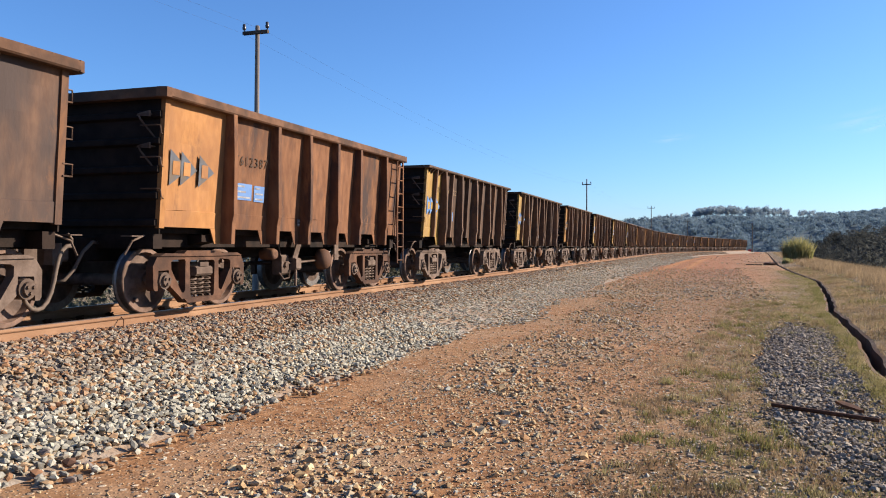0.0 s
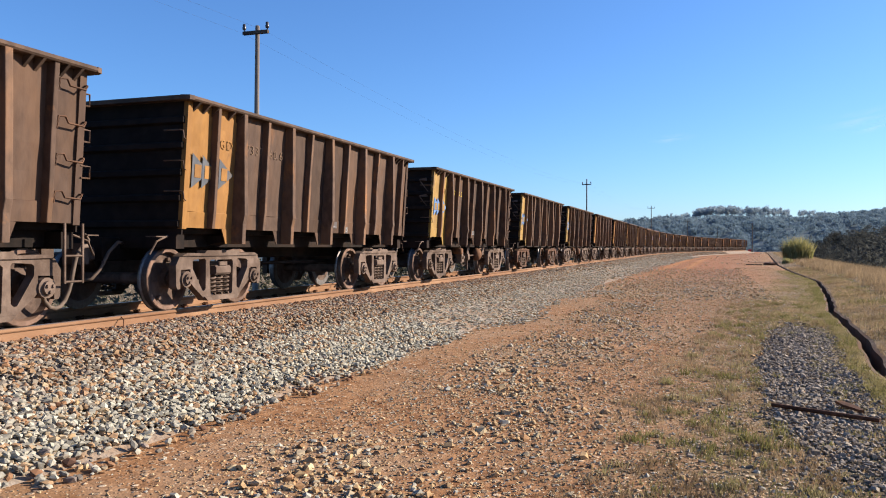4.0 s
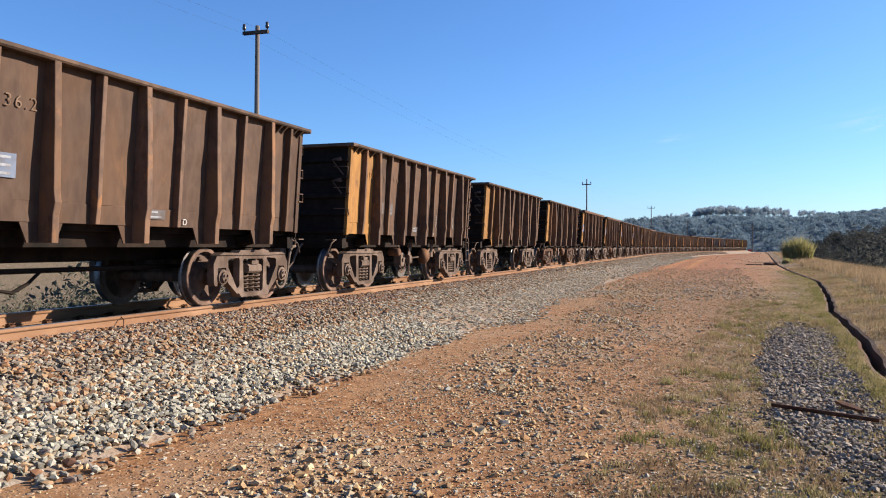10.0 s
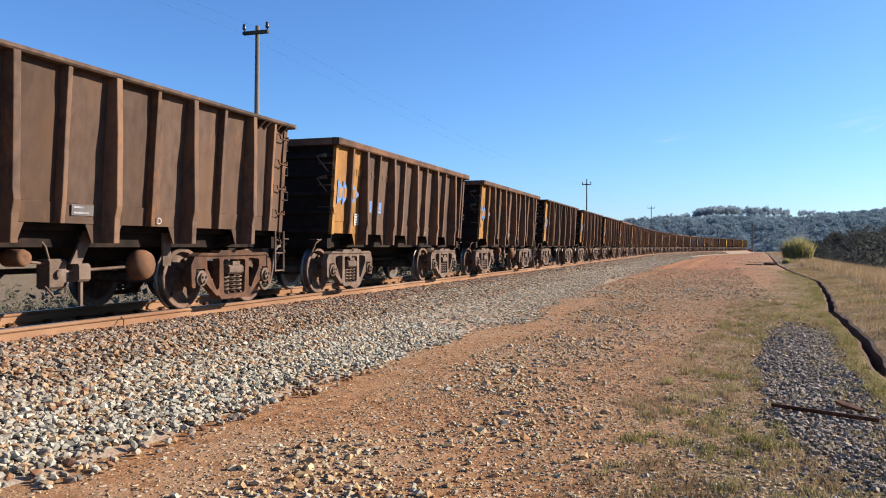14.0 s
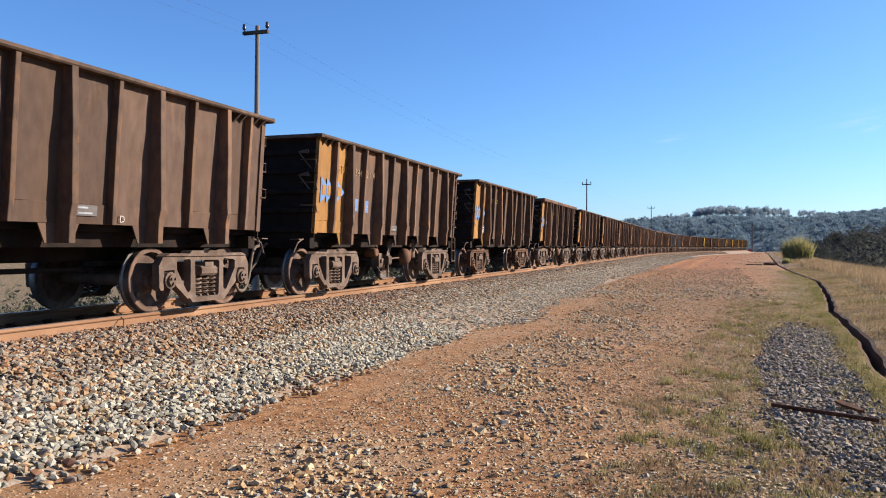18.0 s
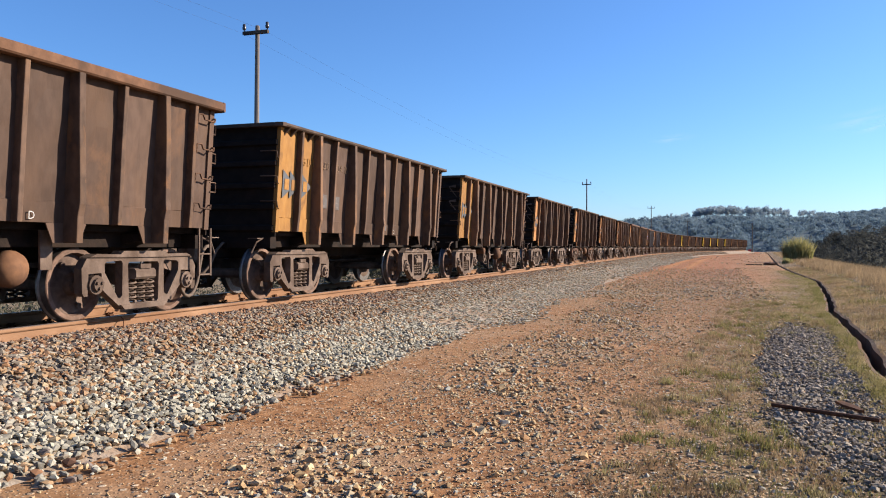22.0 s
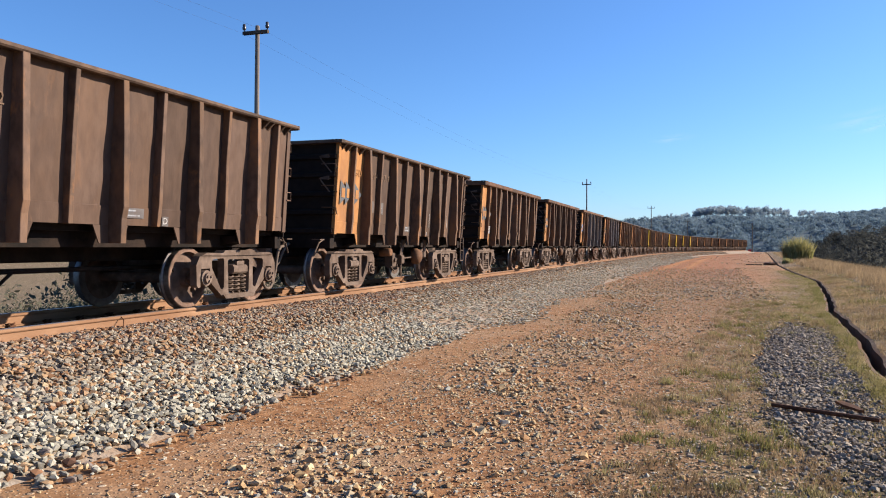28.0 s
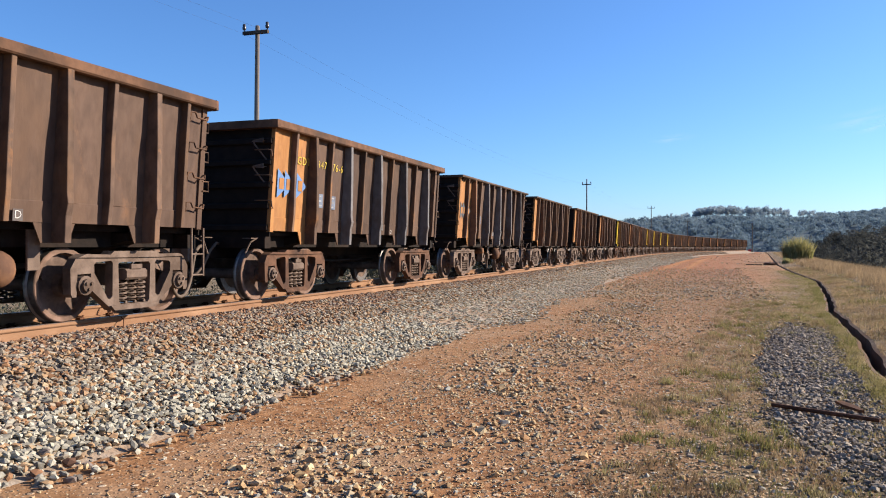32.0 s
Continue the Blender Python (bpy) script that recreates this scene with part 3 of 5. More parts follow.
rut = ground_me.attributes.new("rut", "FLOAT", "POINT")
ruts = sum(np.exp(-((g_lat - c0 - 0.014 * (gy - 60)) / 0.30) ** 2) for c0 in (4.9, 6.6)) * np.interp(gy, [40, 60, 130, 170], [0, 1, 1, 0])
bare = ground_me.attributes.new("bare", "FLOAT", "POINT")
bare.data.foreach_set("value", (np.interp(gy, [30, 55, 240, 300], [0, 1, 1, 0.5]) * np.interp(g_dd, [-2.2, -0.8], [1, 0]) * np.interp(g_lat, [3.2, 4.4], [0, 1])).ravel().astype(np.float32))
rut.data.foreach_set("value", ruts.ravel().astype(np.float32))
turf.data.foreach_set("value", cover.ravel().astype(np.float32))

# ---- ballast bed and its stones ----
def bed_z(lat):
    return np.interp(lat, [-4.2, -2.1, -1.5, -0.95, -0.8, 0.8, 0.95, 1.7, 2.2, 3.87, 4.2], [-0.12, 0.53, 0.59, 0.585, 0.512, 0.512, 0.612, 0.60, 0.50, 0.0, -0.10])


bs_s = np.unique(np.concatenate([np.arange(-60, 60, 1.0), np.arange(60, 630, 3.0)]))
bl = np.array([-4.2, -3, -2.1, -1.5, -0.95, -0.8, 0, 0.8, 0.95, 1.7, 2.2, 2.7, 3.2, 3.87, 4.2])
bv = np.stack([beside(bs_s, l, bed_z(l) - (0.035 if abs(l) > 2 else 0.015)) for l in bl], 1)
bi = np.arange(bv.shape[0] * bv.shape[1]).reshape(bv.shape[:2])
bq = np.stack([bi[:-1, :-1], bi[:-1, 1:], bi[1:, 1:], bi[1:, :-1]], -1).reshape(-1, 4)
M["bed"] = mat("dusty_ballast_bed", (0.299, 0.251, 0.198), (0.510, 0.440, 0.361), (0.370, 0.255, 0.167), 14, 1.0, 0.95, 0, 0.8, 22, (1, 1, 1), 0, (0.4, 0.6), (0.35, 0.65), False)
bed = tagged(put("ballast_bed", from_arrays("ballast_bed", bv.reshape(-1, 3), bq, M["bed"])), "raised bed of grey and rust broken stone ballast", "ballast", kind="structure")


# dark sheet between the rails, painting in the shade under the train
fv_ = np.stack([beside(bs_s, l, z) for l, z in ((-0.74, 0.527), (-0.4, 0.552), (0, 0.547), (0.4, 0.552), (0.74, 0.527))], 1)
fi_ = np.arange(fv_.shape[0] * 5).reshape(-1, 5)
put("ore_fines", from_arrays("ore_fines", fv_.reshape(-1, 3), np.stack([fi_[:-1, :-1], fi_[:-1, 1:], fi_[1:, 1:], fi_[1:, :-1]], -1).reshape(-1, 4), M["ore"]), bed, "dark sheet between the rails, shade under the train painted in")


def strew(name, s0, s1, per_m, size, material, lats, parent, label):
    form = STONE if s0 < 30 else (OCTA_V, OCTA_F)
    n = int((s1 - s0) * per_m)
    s = rng.uniform(s0, s1, n)
    lat = rng.uniform(lats[0], lats[1], n)
    r = size * rng.uniform(0.55, 1.35, n) ** 1.2
    edge = np.interp(s, [0, 12, 15, 18, 20, 22, 26, 30, 33, 36, 55, 120], [3.75, 3.75, 4.0, 4.6, 4.2, 3.8, 4.7, 5.4, 4.4, 3.6, 4.1, 5.4]) + 0.18 * wave(s, s * 0.3, 1.6) + 0.16 * wave(s, s, 0.35) + 0.25 * rng.normal(0, 0.4, n)
    s, lat, r = s[lat < edge], lat[lat < edge], r[lat < edge]
    n = len(s)
    c = beside(s, lat)
    c[:, 2] = np.maximum(bed_z(lat), 0.0) + r * rng.uniform(-0.25, 0.7 if s0 < 10 else 0.35, n)
    ob = put(name, lumps(name, c, r, material, form=form, squash=0.74 if s0 < 10 else 0.38), parent, label)
    return tagged(ob, kind="stuff")


# ---- ore wagons ----
TOP, SHEET_Z, RIB_Z = 3.044, 1.20, 0.97       # above the rail
HALF, RIM_HALF, SIDE_T, SIDE_B = 4.16, 4.345, 1.39, 1.275
NARROW = [-3.56, -2.19, -0.71, 0.80, 2.28, 3.67]
WIDE = [-2.92, -1.45, 0.03, 1.53, 3.02]
RIBS = sorted([(y, 0) for y in NARROW] + [(y, 1) for y in WIDE])
OLD_RIBS = [(y, 1) for y in (-2.73, -1.44, -0.36, 0.76, 1.79, 3.13)]


def sheet_x(z):
    return SIDE_B + (SIDE_T - SIDE_B) * (z - SHEET_Z) / (TOP - SHEET_Z)


CACHE = {}


def cached(key, build):
    if key not in CACHE:
        CACHE[key] = build()
    return CACHE[key]


def panel_mesh(y0, y1, side, skirt, material, seed):
    """A dented steel sheet between two ribs, with an optional skirt at its foot."""
    def build():
        bm = bmesh.new()
        r = random.Random(seed)
        zs = [SHEET_Z, SHEET_Z + 0.23, SHEET_Z + 0.24] + [SHEET_Z + 0.24 + (TOP - 0.04 - SHEET_Z - 0.24) * k / 5 for k in range(1, 6)]
        cols = 5
        dent = [[r.uniform(-0.012, 0.012) for _ in zs] for _ in range(cols)]
        outer = []
        for i in range(cols):
            row = []
            for k, z in enumerate(zs):
                edge = 0 if i in (0, cols - 1) else 1
                x = sheet_x(z) + (0.006 if z < SHEET_Z + 0.235 else 0) + dent[i][k] * edge
                row.append(bm.verts.new((side * x, y0 + (y1 - y0) * i / (cols - 1), z)))
            outer.append(row)
        inner = [[bm.verts.new((v.co.x - side * 0.015, v.co.y, v.co.z)) for v in row] for row in outer]
        for g in (outer, inner):
            for i in range(cols - 1):
                for k in range(len(zs) - 1):
                    bm.faces.new((g[i][k], g[i + 1][k], g[i + 1][k + 1], g[i][k + 1]))
        for i in range(cols - 1):
            bm.faces.new((outer[i][0], inner[i][0], inner[i + 1][0], outer[i + 1][0]))
            bm.faces.new((outer[i][-1], inner[i][-1], inner[i + 1][-1], outer[i + 1][-1]))
        for i in (0, cols - 1):
            for k in range(len(zs) - 1):
                bm.faces.new((outer[i][k], inner[i][k], inner[i][k + 1], outer[i][k + 1]))
        bmesh.ops.recalc_face_normals(bm, faces=bm.faces)
        if skirt:
            ya, yb = (y1 - 0.30, y1) if skirt > 0 else (y0, y0 + 0.30)
            tip = [(ya, SHEET_Z - 0.002), (yb, SHEET_Z - 0.002), (yb, RIB_Z), (ya + 0.10, RIB_Z)] if skirt > 0 else [(ya, SHEET_Z - 0.002), (yb, SHEET_Z - 0.002), (yb - 0.10, RIB_Z), (ya, RIB_Z)]
            a, b = side * (SIDE_B - 0.012), side * (SIDE_B + 0.004)
            prism(bm, tip, "x", min(a, b), max(a, b))
        return mesh_of("side_panel", bm, material)
    return cached(("panel", y0, y1, side, skirt, material.name, seed), build)


def rib_mesh(y, wide, side, material, seed):
    def build():
        bm = bmesh.new()
        r = random.Random(seed)
        w = 0.050 if wide else 0.036
        j = [r.uniform(-0.012, 0.012) for _ in range(4)]
        if wide:
            prof = [(SIDE_T + 0.132, TOP - 0.03), (SIDE_T + 0.136 + j[0], 2.3), (SIDE_T + 0.126 + j[1], 1.55), (SIDE_T + 0.133, 1.42), (SIDE_T + 0.10, 1.28), (SIDE_T + 0.085, RIB_Z), (SIDE_B - 0.05, RIB_Z)]
        else:
            prof = [(SIDE_T + 0.112, TOP - 0.03), (sheet_x(2.2) + 0.105 + j[0], 2.2), (sheet_x(1.5) + 0.11 + j[1], 1.5), (SIDE_B + 0.10, SHEET_Z - 0.004), (SIDE_B - 0.01, SHEET_Z - 0.004)]
        prof.append((SIDE_T - 0.02, TOP - 0.03))
        prism(bm, [(side * x, z) for x, z in prof], "y", y - w, y + w)
        edges = [e for e in bm.edges if abs(e.verts[0].co.y - e.verts[1].co.y) < 1e-4]
        bmesh.ops.bevel(bm, geom=edges, offset=0.012, segments=2, affect="EDGES", profile=0.5)
        return mesh_of("rib", bm, material)
    return cached(("rib", y, wide, side, material.name, seed), build)


def rim_mesh(which, thick, material):
    def build():
        bm = bmesh.new()
        h, w = (0.135, 0.155) if thick else (0.065, 0.155)
        xo, TOP_ = SIDE_T + 0.148, TOP + (0.02 if thick else 0)
        if which in (1, -1):
            block(bm, *sorted((which * xo, which * (xo - w))), -RIM_HALF + 0.12, RIM_HALF - 0.12, TOP_ - h, TOP_, 0, 0.02)
            for e in (1, -1):
                prism(bm, [(which * xo, e * (RIM_HALF - 0.12)), (which * (xo - 0.02), e * (RIM_HALF - 0.04)), (which * (xo - 0.10), e * RIM_HALF), (which * (xo - 0.16), e * RIM_HALF), (which * (xo - 0.16), e * (RIM_HALF - w)), (which * (xo - w), e * (RIM_HALF - 0.12))], "z", TOP_ - h, TOP_ - 0.002)
        else:
            y = RIM_HALF * (1 if which == 2 else -1)
            block(bm, -xo + 0.16, xo - 0.16, *sorted((y, y - math.copysign(w, y))), TOP_ - h, TOP_ - 0.004, 0, 0.015)
        return mesh_of("top_rail", bm, material)
    return cached(("rim", which, thick, material.name), build)


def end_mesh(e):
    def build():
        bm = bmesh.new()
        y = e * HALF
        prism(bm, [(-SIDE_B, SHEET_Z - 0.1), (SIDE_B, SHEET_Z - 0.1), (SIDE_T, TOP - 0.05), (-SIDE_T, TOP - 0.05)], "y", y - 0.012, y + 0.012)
        return mesh_of("end_wall", bm, M["end_shade"])
    return cached(("end", e), build)


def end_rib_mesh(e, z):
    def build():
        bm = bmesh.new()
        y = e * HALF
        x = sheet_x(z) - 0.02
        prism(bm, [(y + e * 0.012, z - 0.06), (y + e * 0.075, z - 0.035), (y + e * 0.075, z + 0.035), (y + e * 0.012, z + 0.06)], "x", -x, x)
        return mesh_of("end_rib", bm, M["end_shade"])
    return cached(("end_rib", e, z), build)


def corner_mesh(sx, e, material):
    def build():
        bm = bmesh.new()
        y0, y1 = sorted((e * (HALF - 0.07), e * (HALF + 0.03)))
        prism(bm, [(sx * (SIDE_B + 0.022), SHEET_Z - 0.02), (sx * (SIDE_B - 0.05), SHEET_Z - 0.02), (sx * (SIDE_T - 0.05), TOP - 0.06), (sx * (SIDE_T + 0.022), TOP - 0.06)], "y", y0, y1)
        return mesh_of("corner_post", bm, material)
    return cached(("corner", sx, e, material.name), build)


def under_meshes():
    d = {}
    bm = bmesh.new()
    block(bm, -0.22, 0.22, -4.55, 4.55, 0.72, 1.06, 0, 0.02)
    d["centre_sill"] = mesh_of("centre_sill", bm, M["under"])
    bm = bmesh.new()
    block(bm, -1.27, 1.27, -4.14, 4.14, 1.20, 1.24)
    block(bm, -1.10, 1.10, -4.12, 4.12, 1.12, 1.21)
    # lowest block is added to keep sunlight from under the wagon
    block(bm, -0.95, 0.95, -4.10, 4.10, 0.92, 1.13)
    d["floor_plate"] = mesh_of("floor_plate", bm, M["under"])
    for e in (1, -1):
        bm = bmesh.new()
        prism(bm, [(-1.2, 1.10), (1.2, 1.10), (1.2, 1.0), (0.4, 0.84), (-0.4, 0.84), (-1.2, 1.0)], "y", e * 2.95 - 0.18, e * 2.95 + 0.18)
        block(bm, -1.2, 1.2, e * 4.1 - 0.09, e * 4.1 + 0.09, 0.90, 1.10)
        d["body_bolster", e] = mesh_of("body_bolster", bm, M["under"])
        bm = bmesh.new()
        y0, y1 = sorted((e * 4.5, e * 4.80))
        block(bm, -0.10, 0.10, y0, y1, 0.72, 0.92, 0, 0.03)
        prism(bm, [(-0.16, e * 4.72), (0.16, e * 4.72), (0.18, e * 4.90), (0.05, e * 4.915), (0.02, e * 4.83), (-0.14, e * 4.90)], "z", 0.68, 0.97)
        d["coupler", e] = mesh_of("coupler", bm, M["bogie"])
        bm = bmesh.new()
        if e > 0:
            sag = [(3.98, 0.62), (4.00, 0.50), (4.03, 0.38), (4.08, 0.28), (4.15, 0.21), (4.23, 0.19), (4.31, 0.21), (4.38, 0.28), (4.44, 0.39), (4.48, 0.52), (4.51, 0.66), (4.55, 0.79), (4.60, 0.88), (4.67, 0.93), (4.75, 0.94)]
            tube(bm, [(0.98, y - 0.09, z) for y, z in sag], 0.027, 8)
            tube(bm, [(0.98, 4.66, 0.94), (0.99, 4.65, 1.02), (1.02, 4.56, 1.08)], 0.018, 6)
        else:
            tube(bm, [(0.35, e * 4.3, 0.98), (0.42, e * 4.45, 0.99), (0.40, e * 4.6, 0.86), (0.36, e * 4.72, 0.62), (0.30, e * 4.82, 0.48), (0.24, e * 4.9, 0.46)], 0.024, 8)
        d["air_hose", e] = mesh_of("air_hose", bm, M["hose"], smooth=True)
        bm = bmesh.new()
        tube(bm, [(1.10, e * 4.25, 1.08), (1.12, e * 4.5, 1.0), (1.10, e * 4.62, 0.82)], 0.014)
        prism(bm, [(1.02, e * 4.42), (1.20, e * 4.42), (1.20, e * 4.60), (1.02, e * 4.60)], "z", 1.06, 1.075)
        d["uncoupling_lever", e] = mesh_of("uncoupling_lever", bm, M["bogie"])
        for q, z in enumerate((2.72, 2.29, 1.86)):
            bm = bmesh.new()
            yy = e * HALF
            if e > 0:
                tube(bm, [(1.34, yy, z + 0.02), (1.34, yy + 0.14, z + 0.02), (1.34, yy + 0.14, z - 0.12), (1.34, yy, z - 0.12)], 0.012, 5)
            else:
                tube(bm, [(1.02, yy - 0.01, z - 0.14), (1.04, yy - 0.09, z - 0.145), (1.30, yy - 0.09, z - 0.15), (1.36, yy - 0.08, z - 0.16), (1.37, yy - 0.08, z - 0.26), (1.34, yy, z - 0.28)], 0.011, 5)
            d["grab_rod", e, q] = mesh_of("grab_rod", bm, M["rib"])
            if e < 0 and q < 2:
                bm = bmesh.new()
                prism(bm, [(1.00, z - 0.015), (1.22, z - 0.035), (1.22, z + 0.045), (1.04, z + 0.012)], "y", yy - 0.13, yy - 0.10)
                block(bm, 1.02, 1.22, yy - 0.13, yy, z - 0.012, z + 0.006)
                tube(bm, [(1.03, yy - 0.115, z - 0.01), (1.05, yy - 0.11, z - 0.06), (1.24, yy - 0.04, z - 0.32)], 0.014, 5)
                d["end_step", q] = mesh_of("end_step", bm, M["bogie"])
    for q in range(4):
        bm = bmesh.new()
        z = 1.49 + 0.423 * q
        x = sheet_x(z)
        tube(bm, [(x, 3.72, z - 0.06), (x + 0.09, 3.72, z - 0.07), (x + 0.09, 3.74, z + 0.06), (x + 0.09, 3.84, z + 0.07), (x + 0.09, 3.88, z + 0.0), (x + 0.10, 4.10, z - 0.01), (x + 0.07, 4.16, z + 0.05), (x, 4.16, z + 0.05)], 0.013, 5)
        d["grab_loop", q] = mesh_of("grab_loop", bm, M["rim_pale"])
    bm = bmesh.new()
    for y in (3.95, 4.22):
        block(bm, 1.30, 1.325, y - 0.012, y + 0.012, 0.50, 1.20)
    for z in (0.52, 0.82):
        tube(bm, [(1.312, 3.95, z), (1.312, 4.22, z)], 0.013)
    d["foot_ladder"] = mesh_of("foot_ladder", bm, M["bogie"])
    bm = bmesh.new()
    for y in (3.78, 4.12):
        block(bm, 1.47, 1.50, y - 0.02, y + 0.02, 0.55, TOP - 0.1)
    for k in range(8):
        tube(bm, [(1.485, 3.78, 0.62 + 0.31 * k), (1.485, 4.12, 0.62 + 0.31 * k)], 0.014)
    d["side_ladder"] = mesh_of("side_ladder", bm, M["rust_old"])
    # brake gear in the middle
    bm = bmesh.new()
    lathe(bm, [(1.215, 0.03), (1.20, 0.11), (1.15, 0.18), (1.09, 0.205), (0.98, 0.205), (0.94, 0.05)], "x", 20, (0, 0.95, 0.68))
    d["air_tank"] = mesh_of("air_tank", bm, M["tank"], smooth=True)
    bm = bmesh.new()
    lathe(bm, [(1.17, 0.02), (1.20, 0.08), (1.15, 0.10), (0.92, 0.10), (0.9, 0.03)], "x", 14, (0, -1.05, 0.80))
    d["brake_cylinder"] = mesh_of("brake_cylinder", bm, M["tank"], smooth=True)
    bm = bmesh.new()
    block(bm, 0.82, 1.02, -0.55, -0.30, 0.42, 0.78, 0, 0.03)
    block(bm, 0.95, 1.12, -0.20, -0.02, 0.50, 0.72, 0, 0.03)
    tube(bm, [(1.0, -0.45, 0.62), (1.02, 0.1, 0.64), (1.0, 0.8, 0.66)], 0.02)
    tube(bm, [(1.04, -0.30, 0.50), (1.06, -0.36, 0.36), (1.03, -0.50, 0.34), (0.98, -0.58, 0.46)], 0.016)
    tube(bm, [(1.06, -0.12, 0.72), (1.07, -0.10, 0.92), (1.0, -0.08, 1.06)], 0.016)
    tube(bm, [(0.96, -0.5, 0.76), (0.97, -0.56, 0.92), (0.9, -0.62, 1.06)], 0.014)
    lathe(bm, [(1.02, 0.05), (1.06, 0.05), (1.065, 0.02)], "x", 10, (0, -0.43, 0.60))
    tube(bm, [(0.9, -1.0, 0.78), (0.92, -0.5, 0.72)], 0.018)
    block(bm, 1.03, 1.07, -0.13, -0.09, 0.2, 0.5)
    d["brake_valve"] = mesh_of("brake_valve", bm, M["bogie"])
    bm = bmesh.new()
    prism(bm, [(-0.35, 0.72), (-0.12, 1.12), (0.05, 1.12), (-0.18, 0.72)], "x", 1.10, 1.13)
    d["brace"] = mesh_of("brace", bm, M["bogie"])
    bm = bmesh.new()
    block(bm, 1.12, 1.15, 1.28, 1.45, 0.66, 1.12)
    d["hanger_bracket"] = mesh_of("hanger_bracket", bm, M["bogie"])
    bm = bmesh.new()
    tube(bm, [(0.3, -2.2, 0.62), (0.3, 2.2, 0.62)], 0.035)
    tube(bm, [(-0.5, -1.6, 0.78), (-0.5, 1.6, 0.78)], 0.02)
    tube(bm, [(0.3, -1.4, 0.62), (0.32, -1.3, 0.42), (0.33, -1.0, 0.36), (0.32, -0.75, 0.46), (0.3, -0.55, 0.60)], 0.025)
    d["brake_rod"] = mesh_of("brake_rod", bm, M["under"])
    return d


def bogie_meshes():
    d = {}
    bm = bmesh.new()
    block(bm, -1.0, 1.0, -0.17, 0.17, 0.42, 0.70, 0, 0.03)
    block(bm, -0.25, 0.25, -0.22, 0.22, 0.64, 0.76)
    d["bolster"] = mesh_of("bogie", bm, M["bogie"])
    for s in (1, -1):
        for old in (0, 1):
            bm = bmesh.new()

            def plate(pts, x0=1.07, x1=1.20):
                prism(bm, pts, "x", *sorted((s * x0, s * x1)))
            half = [(0.40, 0.760), (0.46, 0.728), (0.85, 0.738), (1.0, 0.705), (1.085, 0.61), (1.075, 0.36), (1.05, 0.32), (0.99, 0.32), (0.975, 0.56), (0.76, 0.565), (0.75, 0.40), (0.70, 0.35), (0.44, 0.155), (0.37, 0.125)]
            half = [(a, b if b < 0.46 else 0.46 + (b - 0.46) * 1.33) for a, b in half]
            outer = half + [(-a, b) for a, b in half[::-1]]
            tri = [(0.67, 0.735), (0.71, 0.71), (0.705, 0.60), (0.48, 0.275), (0.445, 0.265), (0.40, 0.30), (0.395, 0.72), (0.42, 0.75)]
            mid = [(0.27, 0.73), (0.30, 0.70), (0.28, 0.22), (0.25, 0.19), (-0.25, 0.19), (-0.28, 0.22), (-0.30, 0.70), (-0.27, 0.73)]
            holed(bm, outer, [tri, [(-a, b) for a, b in tri], mid], *sorted((s * 1.075, s * 1.195)))
            plate([(-0.98, 0.796), (-0.86, 0.838), (-0.46, 0.828), (-0.40, 0.872), (0.40, 0.872), (0.46, 0.828), (0.86, 0.838), (0.98, 0.796), (0.86, 0.796), (0.40, 0.79), (-0.40, 0.79), (-0.86, 0.796)], 1.05, 1.222)
            plate([(-0.45, 0.18), (0.45, 0.18), (0.38, 0.118), (-0.38, 0.118)], 1.05, 1.222)
            d["side_frame", s, old] = mesh_of("side_frame", bm, M["bogie_rust" if old else "bogie"])
        for e in (1, -1):
            bm = bmesh.new()
            lathe(bm, [(s * 1.04, 0.12), (s * 1.22, 0.12), (s * 1.225, 0.085), (s * 1.26, 0.08), (s * 1.265, 0.03)], "x", 14, (0, e * 0.865, 0.457))
            for k in range(3):
                a = 0.5 + 2.094 * k
                lathe(bm, [(s * 1.262, 0.02), (s * 1.285, 0.02)], "x", 6, (0, e * 0.865 + 0.045 * math.cos(a), 0.457 + 0.045 * math.sin(a)))
            d["axle_box", s, e] = mesh_of("axle_box", bm, M["bogie"])
        for q, yy in enumerate((-0.17, 0.0, 0.17)):
            bm = bmesh.new()
            pts = []
            for k in range(34):
                a = k * 0.92
                pts.append((s * 1.12 + 0.068 * math.cos(a), yy + 0.068 * math.sin(a), 0.20 + 0.30 * k / 33))
            tube(bm, pts, 0.017, 4)
            d["spring", s, q] = mesh_of("coil_spring", bm, M["bogie"], smooth=True)
        bm = bmesh.new()
        block(bm, *sorted((s * 1.0, s * 1.235)), -0.19, 0.19, 0.50, 0.64, 0, 0.03)
        block(bm, *sorted((s * 1.19, s * 1.23)), -0.10, 0.10, 0.64, 0.70)
        d["bolster_end", s] = mesh_of("bolster_end", bm, M["bogie"])
    for key, seg in (("wheelset", 24), ("wheelset_far", 10)):
        bm = bmesh.new()
        for s in (1, -1):
            lathe(bm, [(s * 0.735, 0.36), (s * 0.74, 0.478), (s * 0.772, 0.485), (s * 0.79, 0.462), (s * 0.875, 0.455), (s * 0.885, 0.445), (s * 0.885, 0.395), (s * 0.80, 0.375), (s * 0.785, 0.24), (s * 0.83, 0.15), (s * 0.92, 0.13), (s * 0.92, 0.09), (s * 1.1, 0.085)],
                  "x", seg, (0, 0, 0), [1, 1, 1, 1, 2, 2, 2, 0, 0, 0, 0, 0])
            for k in range(2):
                a = 1.0 + 3.3 * k
                lathe(bm, [(s * 0.80, 0.035), (s * 0.842, 0.035)], "x", 8, (0, 0.29 * math.cos(a), 0.29 * math.sin(a)))
